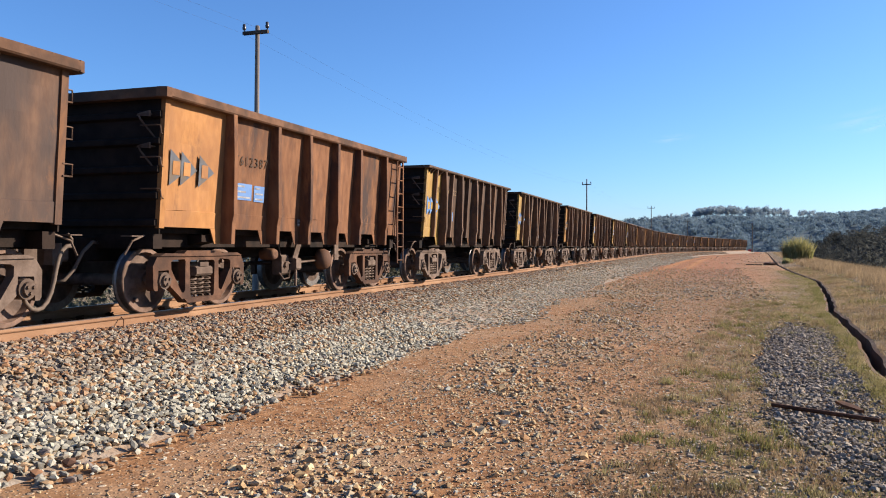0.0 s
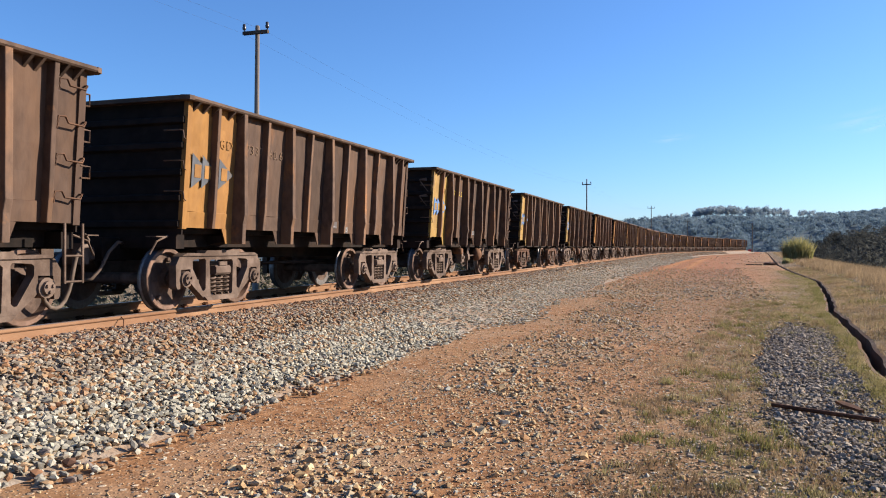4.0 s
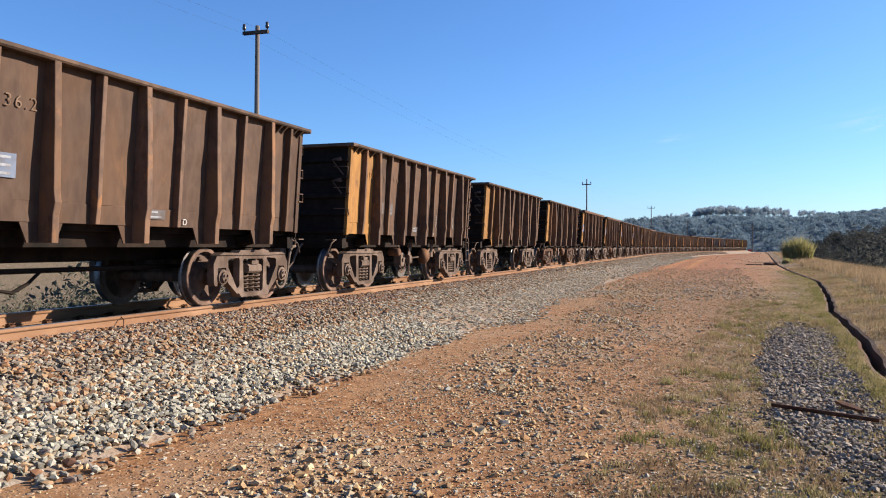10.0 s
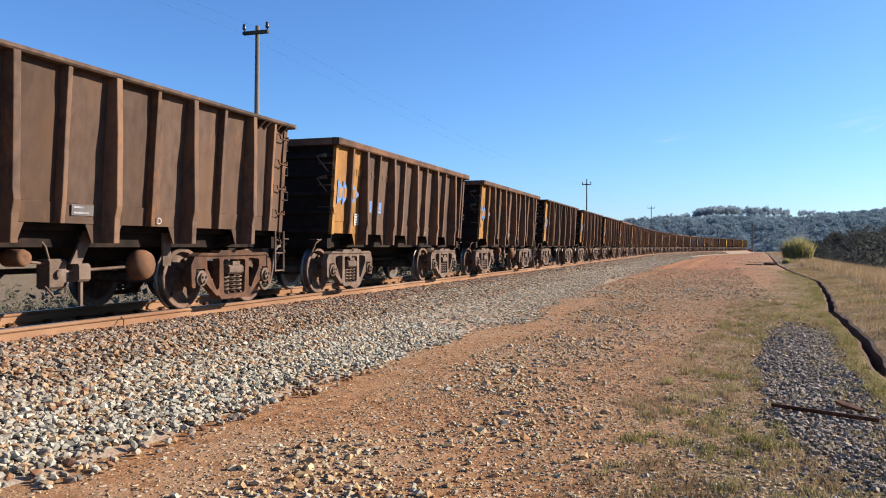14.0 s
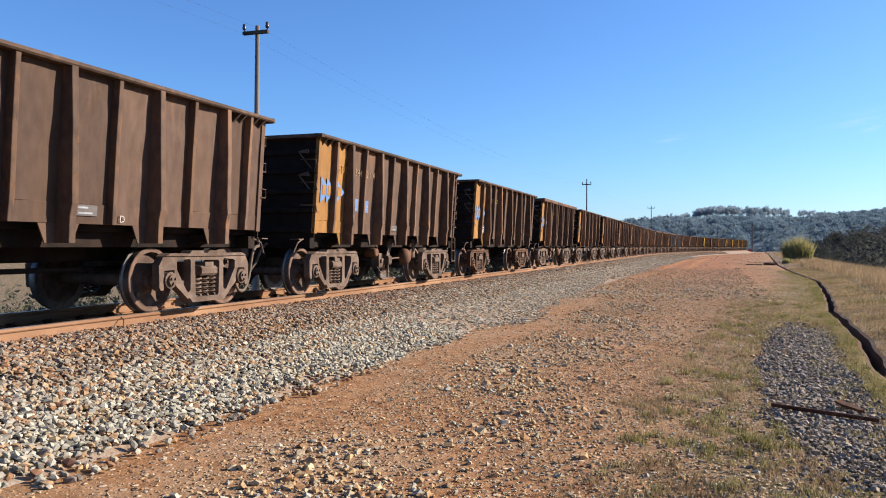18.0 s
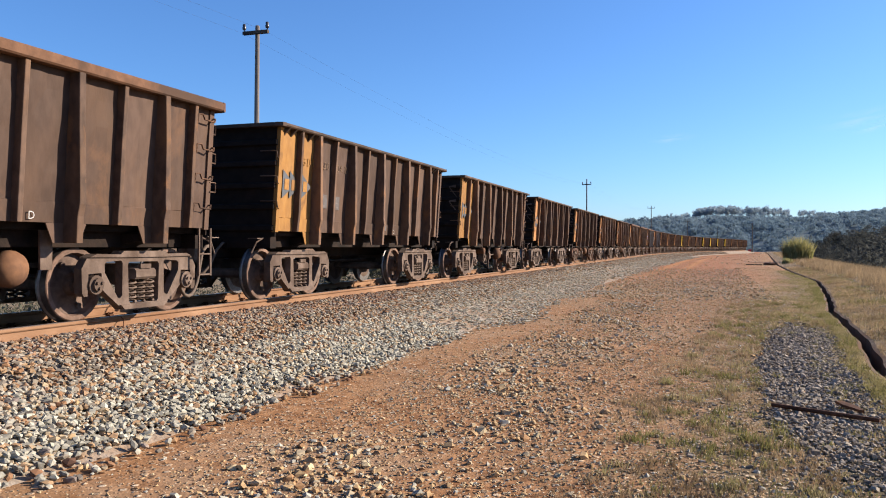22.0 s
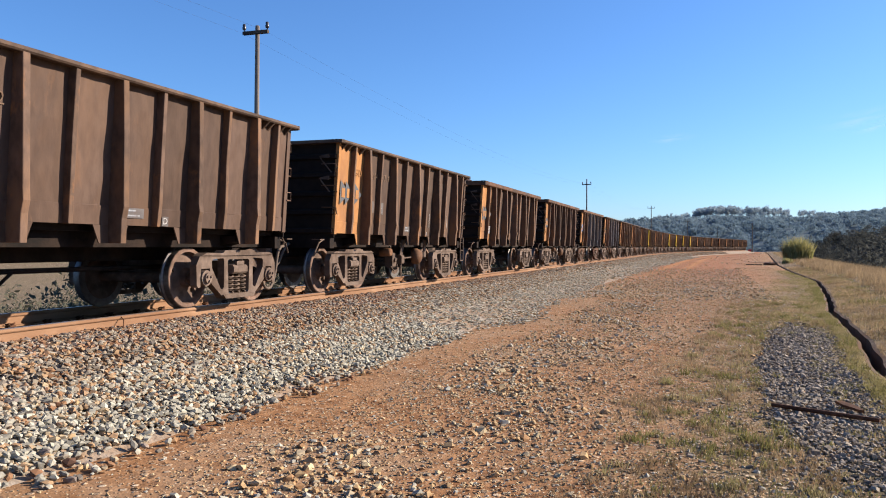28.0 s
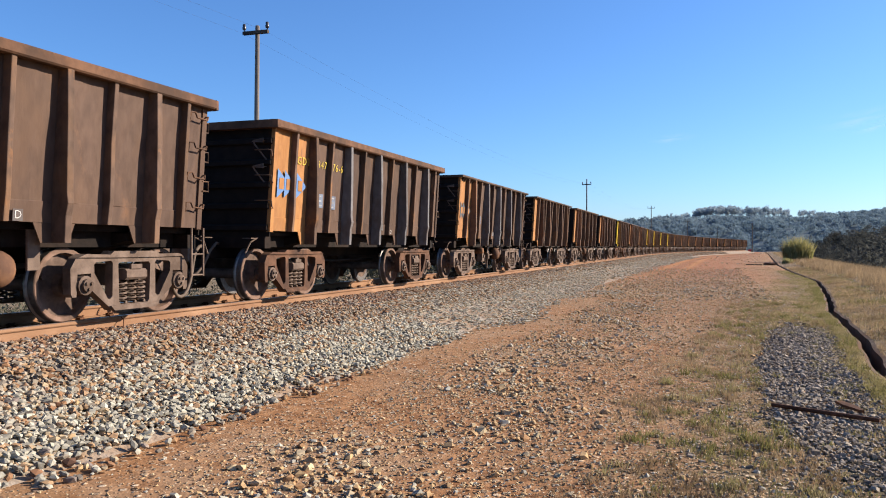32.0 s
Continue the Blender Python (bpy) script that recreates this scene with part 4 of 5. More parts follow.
        lathe(bm, [(-0.8, 0.085), (0.8, 0.085)], "x", 14)
        d[key] = mesh_of("wheelset", bm, M["wheel"], M["tread"], M["wheel_rim"])
        for p in d[key].polygons:
            p.use_smooth = True
        d[key].set_sharp_from_angle(angle=radians(35))
    return d


gm_ = bmesh.new()
prism(gm_, [(SIDE_T - 0.01, TOP - 0.068), (SIDE_T + 0.13, TOP - 0.068), (SIDE_T - 0.02, TOP - 0.20)], "y", -0.02, 0.02)
GUSSET = mesh_of("rim_gusset", gm_, M["rim"])
UNDER, BOGIE = under_meshes(), bogie_meshes()


def text_mesh(words, size, material):
    def build():
        cu = bpy.data.curves.new("writing", "FONT")
        cu.body, cu.size, cu.align_x, cu.align_y, cu.extrude, cu.resolution_u = words, size, "CENTER", "CENTER", 0.002, 2
        cu.space_character = 1.25
        cu.offset = -0.0015
        tmp = new("writing", cu)
        bpy.context.view_layer.update()
        me = bpy.data.meshes.new_from_object(tmp.evaluated_get(bpy.context.evaluated_depsgraph_get()))
        bpy.data.objects.remove(tmp)
        me.materials.clear()
        me.materials.append(material)
        return me
    return cached(("text", words, size, material.name), build)


SIDE_TILT = math.degrees(math.atan2(SIDE_T - SIDE_B, TOP - SHEET_Z))


def on_side(y, z, out=0.014):
    """Pose of a flat mark on the right-hand side sheet: its x runs along the side, its y up it."""
    lean = pose(0, 0, 0, 0, SIDE_TILT, 0)
    base = Matrix(((0, 0, 1, 0), (1, 0, 0, 0), (0, 1, 0, 0), (0, 0, 0, 1)))
    return Matrix.Translation((sheet_x(z) + out, y, z)) @ lean @ base


def arrow_mesh(w, h, material, core):
    def build():
        bm = bmesh.new()
        prism(bm, [(0, -h / 2), (w, 0), (0, h / 2)], "z", -0.003, 0.003)
        return mesh_of("logo_arrow", bm, material)
    return cached(("arrow", w, h, material.name), build)


def bars_mesh(w, h, rows, ground_mat, bar_mat):
    """A painted plate with lines of unreadable writing as plain bars."""
    def build():
        bm = bmesh.new()
        block(bm, -w / 2, w / 2, -h / 2, h / 2, -0.003, 0.001, 0)
        r = random.Random(len(CACHE))
        for k in range(rows):
            y = h / 2 - h * (k + 0.5) / rows
            x1 = -w / 2 + 0.03 + (w - 0.06) * r.uniform(0.55, 1.0)
            block(bm, -w / 2 + 0.03, x1, y - h / rows * 0.16, y + h / rows * 0.16, 0.0015, 0.004, 1)
        return mesh_of("notice_plate", bm, ground_mat, bar_mat)
    return cached(("bars", w, h, rows, ground_mat.name, bar_mat.name), build)


def plain_mark(w, h, material):
    def build():
        bm = bmesh.new()
        block(bm, -w / 2, w / 2, -h / 2, h / 2, -0.003, 0.003)
        return mesh_of("paint_patch", bm, material)
    return cached(("mark", w, h, material.name), build)


# what sets each wagon apart: front paint, logo paint, class, number, notice, pale rim
# the numbers on the sides, where they can be read
WAGONS = {
    -1: ("rust", None, "", "", "", None, 1), 0: ("old", "blue_grey", "", "DT612387.2", "", "blue", 1),
    1: ("yellow", "blue", "GDT", "7294", "12.2", "blue", 0), 2: ("yellow", "blue", "GDT", "7294", "51.4", "blue", 0),
    3: ("orange", "blue_grey", "GDT", "7337", "60.6", None, 0), 4: ("yellow", "blue", "GDT", "7337", "59.2", "faded", 0),
    5: ("yellow", "blue", "GDT", "7332", "18.1", "blue", 0), 6: ("yellow", "blue", "GDT", "7332", "17.3", "blue", 0),
    7: ("orange", None, "GDT", "7311", "36.2", "blue", 0), 8: ("orange", None, "GDT", "7311", "35.4", "faded", 0),
    9: ("orange", None, "GDT", "7313", "56.1", "faded", 0), 10: ("orange", None, "GDT", "7313", "55.2", "faded", 0),
    11: ("orange", "blue", "GDT", "7354", "14-2", "blue", 1), 12: ("orange", "blue", "GDT", "7354", "13.4", "blue", 1),
    13: ("orange", "blue", "GDT", "7340", "22.2", "blue", 0), 14: ("orange", "blue", "GDT", "7340", "21.4", "blue", 0),
    15: ("orange", "blue", "GDT", "7348", "14.2", "blue", 0), 16: ("orange", "blue", "GDT", "7348", "13.4", "blue", 1),
    17: ("orange", "blue_grey", "GDT", "7301", "04.2", "faded", 0), 18: ("orange", "blue_grey", "GDT", "7301", "09.0", "faded", 0),
    19: ("orange", "blue_grey", "GDT", "7337", "12.6", "faded", 0), 20: ("orange", "blue_grey", "GDT", "7337", "11.0", "faded", 0),
    21: ("orange", "blue_grey", "GDT", "7304", "38.2", "blue", 0), 22: ("orange", "blue_grey", "GDT", "7304", "37.4", "faded", 0),
    23: ("orange", "blue_grey", "GDT", "7343", "42.4", "blue", 1), 24: ("orange", "blue_grey", "GDT", "7343", "41.6", "blue", 1),
    25: ("orange", "blue", "GDT", "347", "76-6", "blue", 1), 26: ("orange", "blue_grey", "GDT", "347", "75-6", "blue", 0),
}
YELLOW_FAR = (30, 33, 34, 35, 36)
FIRST, LAST = -4, 51
wheels, wagon_things = [], {}


def wagon(k):
    front, logo, code, num, num2, plate, pale = WAGONS.get(k, ("yellow" if k in YELLOW_FAR else "orange", "blue", "", "", "", None, 0))
    near = -2 <= k <= 27
    old, plain = front in ("old",), front in ("rust", "old")
    body = M["rust_old" if old else "rust_mid"] if plain else M["rust_grey" if k >= 11 else "rust_side"]
    paint = {"yellow": M["yellow_fresh" if k in YELLOW_FAR else "yellow"], "orange": M["orange_old" if k >= 19 else "orange"], "rust": body, "old": M["orange_old"]}[front]
    look_of = {"yellow": "brown steel ore wagon with yellow front panel", "orange": "brown steel ore wagon with faded orange panel",
               "rust": "orange-rusted steel ore wagon with plain sides", "old": "orange-rusted steel ore wagon with broad ribs"}[front]
    w = tagged(new("ore_wagon"), look_of + (" and brake tank" if k % 2 == 0 else ""), "freight wagon", "wagons of the ore train")
    w.empty_display_size = 0.3
    ribs = OLD_RIBS if plain else RIBS
    edges = [-HALF] + [y for y, _ in ribs] + [HALF]
    painted = 1 if plain else 2
    for side in ((1, -1) if near else (1,)):
        for i, (a, b) in enumerate(zip(edges, edges[1:])):
            pm = paint if i < painted and side > 0 else body
            wide_next = i < len(ribs) and ribs[i][1]
            wide_prev = i > 0 and ribs[i - 1][1]
            skirt = 1 if wide_next else (-1 if wide_prev else 0)
            put("side_panel", panel_mesh(a, b, side, skirt, pm, i * 7 + side + (k % 3 if near else 0)), w, "" if pm is body else ("yellow painted panel" if front == "yellow" else "orange painted panel"))
        for i, (y, wide) in enumerate(ribs):
            put("rib", rib_mesh(y, wide, side, body if plain else M["rib_pale" if k in (25, 26) and wide and i > 2 else "rib"], i + (k % 3 if near else 0)), w)
        for e in (1, -1):
            put("corner_post", corner_mesh(side, e, paint if e < 0 and side > 0 else body), w)
    if not near:
        for a, b in zip([-HALF, -2.1, 0, 2.1], [-2.1, 0, 2.1, HALF]):
            put("side_panel", panel_mesh(a, b, -1, 0, body, 3), w)
    for which in (1, -1, 2, -2):
        put("top_rail", rim_mesh(which, pale, M["rim_pale" if pale else "rim"]), w)
    for e in (1, -1):
        ew = put("end_wall", end_mesh(e), w, "dark steel end wall, shade painted in")
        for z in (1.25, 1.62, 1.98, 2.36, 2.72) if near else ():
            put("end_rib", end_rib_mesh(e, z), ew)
        put("coupler", UNDER["coupler", e], w)
        put("body_bolster", UNDER["body_bolster", e], w)
        put("air_hose", UNDER["air_hose", e], w, "dust-covered rubber air hose")
        if near:
            put("uncoupling_lever", UNDER["uncoupling_lever", e], w)
            for q in range(3):
                put("grab_rod", UNDER["grab_rod", e, q], w)
                if e < 0 and q < 2 and k not in (3, 10, 17):
                    put("end_step", UNDER["end_step", q], w, "welded steel end step with a slanting strut")
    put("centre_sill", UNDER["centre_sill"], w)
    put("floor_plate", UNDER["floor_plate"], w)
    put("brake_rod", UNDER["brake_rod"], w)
    if k % 2 == 0:
        for nm in ("air_tank", "brake_cylinder", "brake_valve", "hanger_bracket", "brace"):
            put(nm, UNDER[nm], w)
        if near and not plain:
            for q in range(4):
                put("grab_loop", UNDER["grab_loop", q], w)
            put("foot_ladder", UNDER["foot_ladder"], w)
    if old:
        put("side_ladder", UNDER["side_ladder"], w)
    for e in (1, -1):
        b = put("bogie", BOGIE["bolster"], w, "", Matrix.Translation((0, 2.93 if e > 0 else -3.10, 0)))
        for s in (1, -1):
            put("side_frame", BOGIE["side_frame", s, 1 if k % 5 == 0 else 0], b)
            for f in (1, -1):
                put("axle_box", BOGIE["axle_box", s, f], b)
            put("bolster_end", BOGIE["bolster_end", s], b)
            if near:
                for q in (0, 1, 2):
                    put("coil_spring", BOGIE["spring", s, q], b)
        for f in (1, -1):
            ws = put("wheelset", BOGIE["wheelset" if near else "wheelset_far"], b, "steel wheelset with shiny treads", Matrix.Translation((0, f * 0.865, 0.457)))
            wheels.append((k, ws, f * 0.865))
    if k not in WAGONS:
        return w
    zn = 2.47
    if logo:
        for i, (y, wd, hh) in enumerate(((-4.03, 0.40, 0.50), (-3.80, 0.36, 0.48), (-3.40, 0.36, 0.46))):
            put("logo_arrow", arrow_mesh(wd, hh, M[logo], i), w, "blue painted arrow", on_side(y, 2.02, 0.017 + 0.004 * i))
            put("logo_bar", plain_mark(0.15, 0.19, paint), w, "", on_side(y + 0.13, 2.02, 0.023 + 0.004 * i))
    M["letter_bronze"] = M.get("letter_bronze") or mat("bronze_stencil_paint", (0.16, 0.10, 0.05), (0.26, 0.17, 0.08), None, 9, 5, 0.8, 0.0, 0.0)
    ink = {"yellow": M["letter_tan"], "orange": M["letter_tan"], "old": M["letter_dark"], "rust": M["letter_dark"]}[front]
    if front == "orange" and k not in (13, 14, 15, 16):
        ink = M["letter_faint"]
    ink = M["letter_yellow"] if k in (4, 15, 16, 25) else ink
    if plain and num:
        put("number", text_mesh(num, 0.22, ink), w, "", on_side(-2.04, 2.28))
    elif num:
        put("class_letters", text_mesh(code, 0.205, M["letter_bronze" if front == "yellow" else ("orange_old" if k >= 19 else "orange")] if k != 25 else ink), w, "", on_side(-3.15, zn))
        back = 0.0 if front == "yellow" else 0.12
        put("number", text_mesh(num, 0.205, ink), w, "", on_side(-2.45 if back else -2.53, zn))
        put("number", text_mesh(num2, 0.205, ink), w, "", on_side(-1.80 if back else -1.85, zn))
    if plate:
        gm = M["blue_worn" if plate == "blue" and k in (7, 16, 17, 21, 23, 24, 25, 26) else plate]
        bar = M["faded_line" if plate == "faded" else "pale_line"]
        put("notice_plate", bars_mesh(0.50, 0.26, 3, gm, bar), w, "blue notice plate with white lines" if plate == "blue" else "worn notice plate", on_side(-2.60 if not plain else -2.25, 1.80))
        put("notice_plate", bars_mesh(0.30, 0.26, 3, gm, bar), w, "", on_side(-1.98 if not plain else -1.78, 1.79))
    put("notice_plate", bars_mesh(0.34, 0.13, 2, M["faded"], M["pale_line"]), w, "", on_side(0.42 if k % 2 else (-1.08 if k == 18 else -0.34), 1.36, 0.022))
    if k in (2, 4, 8, 12, 22):
        for y in (-1.1, 0.97) if k == 4 else (1.22, 2.65):
            put("chalk_streak", plain_mark(0.012, 0.36, M["white"]), w, "white chalk streak", on_side(y, 1.62, 0.02) @ pose(0, 0, 0, 0, 0, 4))
    if k in (11, 15, 23, 24):
        put("notice_plate", bars_mesh(0.20, 0.24, 4, M["white"], M["letter_dark"]), w, "cream notice", on_side(-3.10, 1.50, 0.022))
    if not pale:
        for y in (-4.05, -3.82, -3.60, -3.20, -2.98, 3.32, 3.48, 3.82, 4.02):
            put("rim_gusset", GUSSET, w, "", Matrix.Translation((0, y, 0)))
    if k % 3 == 0:
        put("mark_patch", plain_mark(0.13, 0.13, M["faded"]), w, "", on_side(1.0, 1.27, 0.034))
    put("mark_letter", text_mesh("D", 0.13, M["white"]), w, "white painted letter", on_side(1.0, 1.27, 0.039))
    return w


for k in range(FIRST, LAST + 1):
    wagon_things[k] = wagon(k)
# ---- track ----
track = tagged(new("railway_track"), "single railway track of rusty rails on concrete sleepers", "railway track", kind="structure")
ss = np.concatenate([np.arange(-60, 40, 1.0), np.arange(40, 630, 3.0)])
HEAD = [(-0.036, RAIL_Z - 0.035), (-0.034, RAIL_Z - 0.006), (-0.026, RAIL_Z), (0.026, RAIL_Z), (0.034, RAIL_Z - 0.006), (0.036, RAIL_Z - 0.035)]
BODY = [(0.03, RAIL_Z - 0.046), (0.012, RAIL_Z - 0.06), (0.011, RAIL_Z - 0.145), (0.03, RAIL_Z - 0.160), (0.075, RAIL_Z - 0.172), (0.076, RAIL_Z - 0.186),
        (-0.076, RAIL_Z - 0.186), (-0.075, RAIL_Z - 0.172), (-0.03, RAIL_Z - 0.160), (-0.011, RAIL_Z - 0.145), (-0.012, RAIL_Z - 0.06), (-0.03, RAIL_Z - 0.046)]
for lat in (0.836, -0.836):
    prof = HEAD + BODY
    v = np.stack([beside(ss, lat + a, b) for a, b in prof], 1)
    n = len(prof)
    ii = np.arange(len(ss) * n).reshape(len(ss), n)
    nx = np.roll(ii, -1, axis=1)
    q = np.stack([ii[:-1], nx[:-1], nx[1:], ii[1:]], -1).reshape(-1, 4)
    me = from_arrays("rail", v.reshape(-1, 3), q, M["rail"])
    me.materials.append(M["rail_head"])
    mi = np.zeros(len(q), np.int32).reshape(-1, n)
    mi[:, 1:4] = 1
    me.polygons.foreach_set("material_index", mi.ravel())
    put("rail", me, track, "orange-rusted steel rail with a worn head")
bm = bmesh.new()
prism(bm, [(-1.4, 0.33), (1.4, 0.33), (1.4, 0.54), (1.1, 0.553), (0.5, 0.553), (0.3, 0.50), (-0.3, 0.50), (-0.5, 0.553), (-1.1, 0.553), (-1.4, 0.54)], "y", -0.125, 0.125)
sleeper_me = mesh_of("sleeper", bm, M["sleeper"])
bm = bmesh.new()
for sx in (-1, 1):
    for e in (-1, 1):
        x = sx * 0.836 + e * 0.10
        block(bm, x - 0.04, x + 0.04, -0.045, 0.045, 0.552, 0.585, 0, 0.01)
        tube(bm, [(x - e * 0.05, -0.04, 0.588), (x + e * 0.02, -0.045, 0.61), (x + e * 0.05, 0.0, 0.60), (x + e * 0.02, 0.045, 0.61), (x - e * 0.05, 0.04, 0.588)], 0.011, 5)
clip_me = mesh_of("rail_clip", bm, M["clip"])
for s in np.arange(-8, 90, 0.62):
    x, y, h = on_line(s)
    m = pose(x, y, 0.012, 0, 0, -math.degrees(h))
    put("sleeper", sleeper_me, track, "", m)
    if -2 < s < 45:
        put("rail_clip", clip_me, track, "", m)
cs = beside(np.arange(90, 320, 1.24), 0.0)
far = bmesh.new()
for (x, y, _), s in zip(cs, np.arange(90, 320, 1.24)):
    h = on_line(s)[2]
    a = len(far.verts)
    prism(far, [(-1.4, 0.33), (1.4, 0.33), (1.4, 0.55), (-1.4, 0.55)], "y", -0.125, 0.125)
    far.verts.ensure_lookup_table()
    bmesh.ops.transform(far, matrix=pose(x, y, 0.012, 0, 0, -math.degrees(h)), verts=far.verts[a:])
tagged(put("far_sleepers", mesh_of("far_sleepers", far, M["sleeper"]), track), kind="stuff")

# ---- telegraph poles ----
def telegraph_pole(x, y, z0, top, arm=0.9, lean=0.0, arms=1, r=0.07, bark="wood", drop=0.22):
    p = tagged(new("telegraph_pole"), "weathered wooden telegraph pole with crossarm and insulators", "utility pole", "telegraph poles along the line")
    p.matrix_basis = pose(x, y, z0, 0, lean, 0)
    bm = bmesh.new()
    h = top - z0
    lathe(bm, [(-0.4, r * 1.25), (h * 0.4, r * 1.05), (h, r * 0.8), (h + 0.02, r * 0.3)], "z", 12)
    part("shaft", bm, M[bark], p)
    for k in range(arms):
        bm = bmesh.new()
        z = h - drop - 0.5 * k
        block(bm, -arm / 2, arm / 2, -0.14, -0.05, z - 0.05, z + 0.05, 0, 0.01)
        a = part("crossarm", bm, M["wood"], p)
        for sx in (-1, 1):
            bm = bmesh.new()
            lathe(bm, [(z + 0.04, 0.015), (z + 0.10, 0.02), (z + 0.11, 0.05), (z + 0.17, 0.06), (z + 0.20, 0.045), (z + 0.26, 0.05), (z + 0.29, 0.02)], "z", 10, (sx * arm * 0.46, -0.095, 0))
            put("insulator", mesh_of("insulator", bm, M["insulator"], smooth=True), a)
    return p


telegraph_pole(-12.93, 20.15, -1.1, 8.29, 0.86, 0.4, 1, 0.08, "pole_pale")
telegraph_pole(-12.32, 82.00, -1.1, 8.80, 0.95, 0, 1, 0.08, "pole_pale", 0.56)
telegraph_pole(-10.03, 143.40, -1.2, 9.06, 1.3, drop=0.42)
telegraph_pole(-5.63, 211.00, -1.2, 8.52, 1.2)
telegraph_pole(2.46, 297.00, -1.2, 9.15, 1.2)
telegraph_pole(12.17, 256.00, 0.0, 9.13, 0.6, 0, 1, 0.13)

# ---- drain beside the dirt strip ----
drain = tagged(new("drain_channel"), "weathered concrete drainage channel sunk beside the dirt strip", "drain", kind="structure")
dy = np.concatenate([np.arange(-20, 60, 0.3), np.arange(60, 260, 3.0)])
for sgn, nm in ((-1, "channel_wall"), (1, "channel_wall")):
    prof = [(0.001, -0.66), (0.001, -0.5), (0.075, -0.48), (0.082, -0.012), (0.145, 0.004), (0.172, -0.2)]
    zz = ground_z(ditch_x(dy) + sgn * 0.2, dy)
    v = np.stack([np.stack([ditch_x(dy) + sgn * (a + 0.012 * wave(dy, dy * 0 + b, 0.7)), dy, (zz + b)], -1) for a, b in prof], 1)
    ii = np.arange(len(dy) * 6).reshape(len(dy), 6)
    nx = np.roll(ii, -1, axis=1)
    put(nm, from_arrays(nm, v.reshape(-1, 3), np.stack([ii[:-1], nx[:-1], nx[1:], ii[1:]], -1).reshape(-1, 4), M["concrete"]), drain)

# ---- marker at the far bend ----
mk = tagged(new("red_marker"), "small red marker post beside the far bend", "marker post")
mk.matrix_basis = pose(11.3, 252.5, 0)
bm = bmesh.new()
lathe(bm, [(-0.3, 0.08), (0.7, 0.08)], "z", 8)
part("post", bm, M["white"], mk)
bm = bmesh.new()
block(bm, -0.45, 0.45, -0.12, 0.12, 0.35, 1.0, 0, 0.05)
part("board", bm, M["red_paint"], mk, "red painted board")

# ---- dark rod on the stone spread, wire at the rail ----
bm = bmesh.new()
tube(bm, [(0.61, 8.73, 0.062), (0.97, 8.56, 0.060), (1.53, 8.30, 0.056)], 0.021, 8)
tagged(put("metal_rod", mesh_of("metal_rod", bm, M["clip"])), "dark rusty metal rod lying on the grey stones", "rod")
bm = bmesh.new()
prism(bm, [(-0.19, -0.035), (-0.05, -0.05), (0.17, -0.02), (0.20, 0.01), (0.02, 0.045), (-0.16, 0.03)], "z", -0.012, 0.016)
tagged(put("bark_piece", mesh_of("bark_piece", bm, M["tank"]), None, "", pose(1.37, 8.91, 0.06, 6, 4, -62)), "rust-brown piece of bark lying on the grey stones", "bark")
bm = bmesh.new()
a = beside(np.array([8.40]), 0.93)[0]
tube(bm, [(a[0] - 0.06, a[1] + 0.02, 0.735), (a[0] + 0.0, a[1] + 0.0, 0.70), (a[0] + 0.04, a[1] - 0.05, 0.64), (a[0] + 0.08, a[1] - 0.09, 0.59)], 0.007, 5)
tagged(put("wire", mesh_of("wire", bm, M["clip"])), "short bent dark wire leaning on the rail", "wire")

# thin bar that draws the dark line across the far dirt
bm = bmesh.new()
tube(bm, [(3.23, 79.2, 0.045), (3.93, 79.0, 0.05), (4.63, 78.8, 0.045)], 0.045, 8)
tagged(put("fallen_pole", mesh_of("fallen_pole", bm, M["wood"])), "thin dark bar lying across the red dirt", "pole")
for x, y, w in ((5.08, 79.2, 0.30), (5.53, 78.7, 0.24)):
    bm = bmesh.new()
    block(bm, -w, w, -0.14, 0.14, -0.02, 0.20, 0, 0.04)
    tagged(put("earth_block", mesh_of("earth_block", bm, M["bogie_rust"]), None, "", pose(x, y, 0.0, 0, 0, 18)), "dark red block lying beside the drain", "block")
weed = tagged(new("weed"), "small green weed growing out of the ballast", "plant")
weed.matrix_basis = pose(-5.6, 11.9, 0.24)
put("leaves", blades("leaves", rng.normal(0, 0.05, (70, 3)) * np.array([1, 1, 0.2]), rng.uniform(0.06, 0.16, 70), 0.008, M["grass"], 0.9), weed)

# ---- stones ----
BAND = "grey, tan and rust-stained ballast stones"
PALE = "pale fresh ballast stones along the toe"
strew("rusty_ballast_stones", 2.0, 16, 860, 0.029, M["ballast_rust"], (0.93, 1.95), bed, "rust-stained ballast stones beside the rail")
strew("rusty_ballast_stones", 16, 60, 160, 0.045, M["ballast_rust"], (0.93, 1.75), bed, "rust-stained ballast stones beside the rail")
strew("ballast_stones", 2.0, 14, 1450, 0.032, M["ballast"], (1.2, 3.1), bed, BAND)
strew("ballast_stones", 14, 34, 520, 0.042, M["ballast"], (1.2, 2.7), bed, BAND)
strew("ballast_stones", 34, 90, 140, 0.060, M["ballast"], (1.0, 2.3), bed, BAND)
strew("ballast_stones", 90, 200, 70, 0.085, M["ballast"], (1.0, 3.4), bed, BAND)
strew("pale_ballast_stones", 2.0, 14, 1250, 0.034, M["ballast_white"], (2.55, 4.05), bed, PALE)
strew("pale_ballast_stones", 14, 40, 620, 0.040, M["ballast_white"], (1.9, 5.6), bed, PALE)
strew("pale_ballast_stones", 40, 140, 150, 0.060, M["ballast_white"], (1.7, 5.6), bed, PALE)
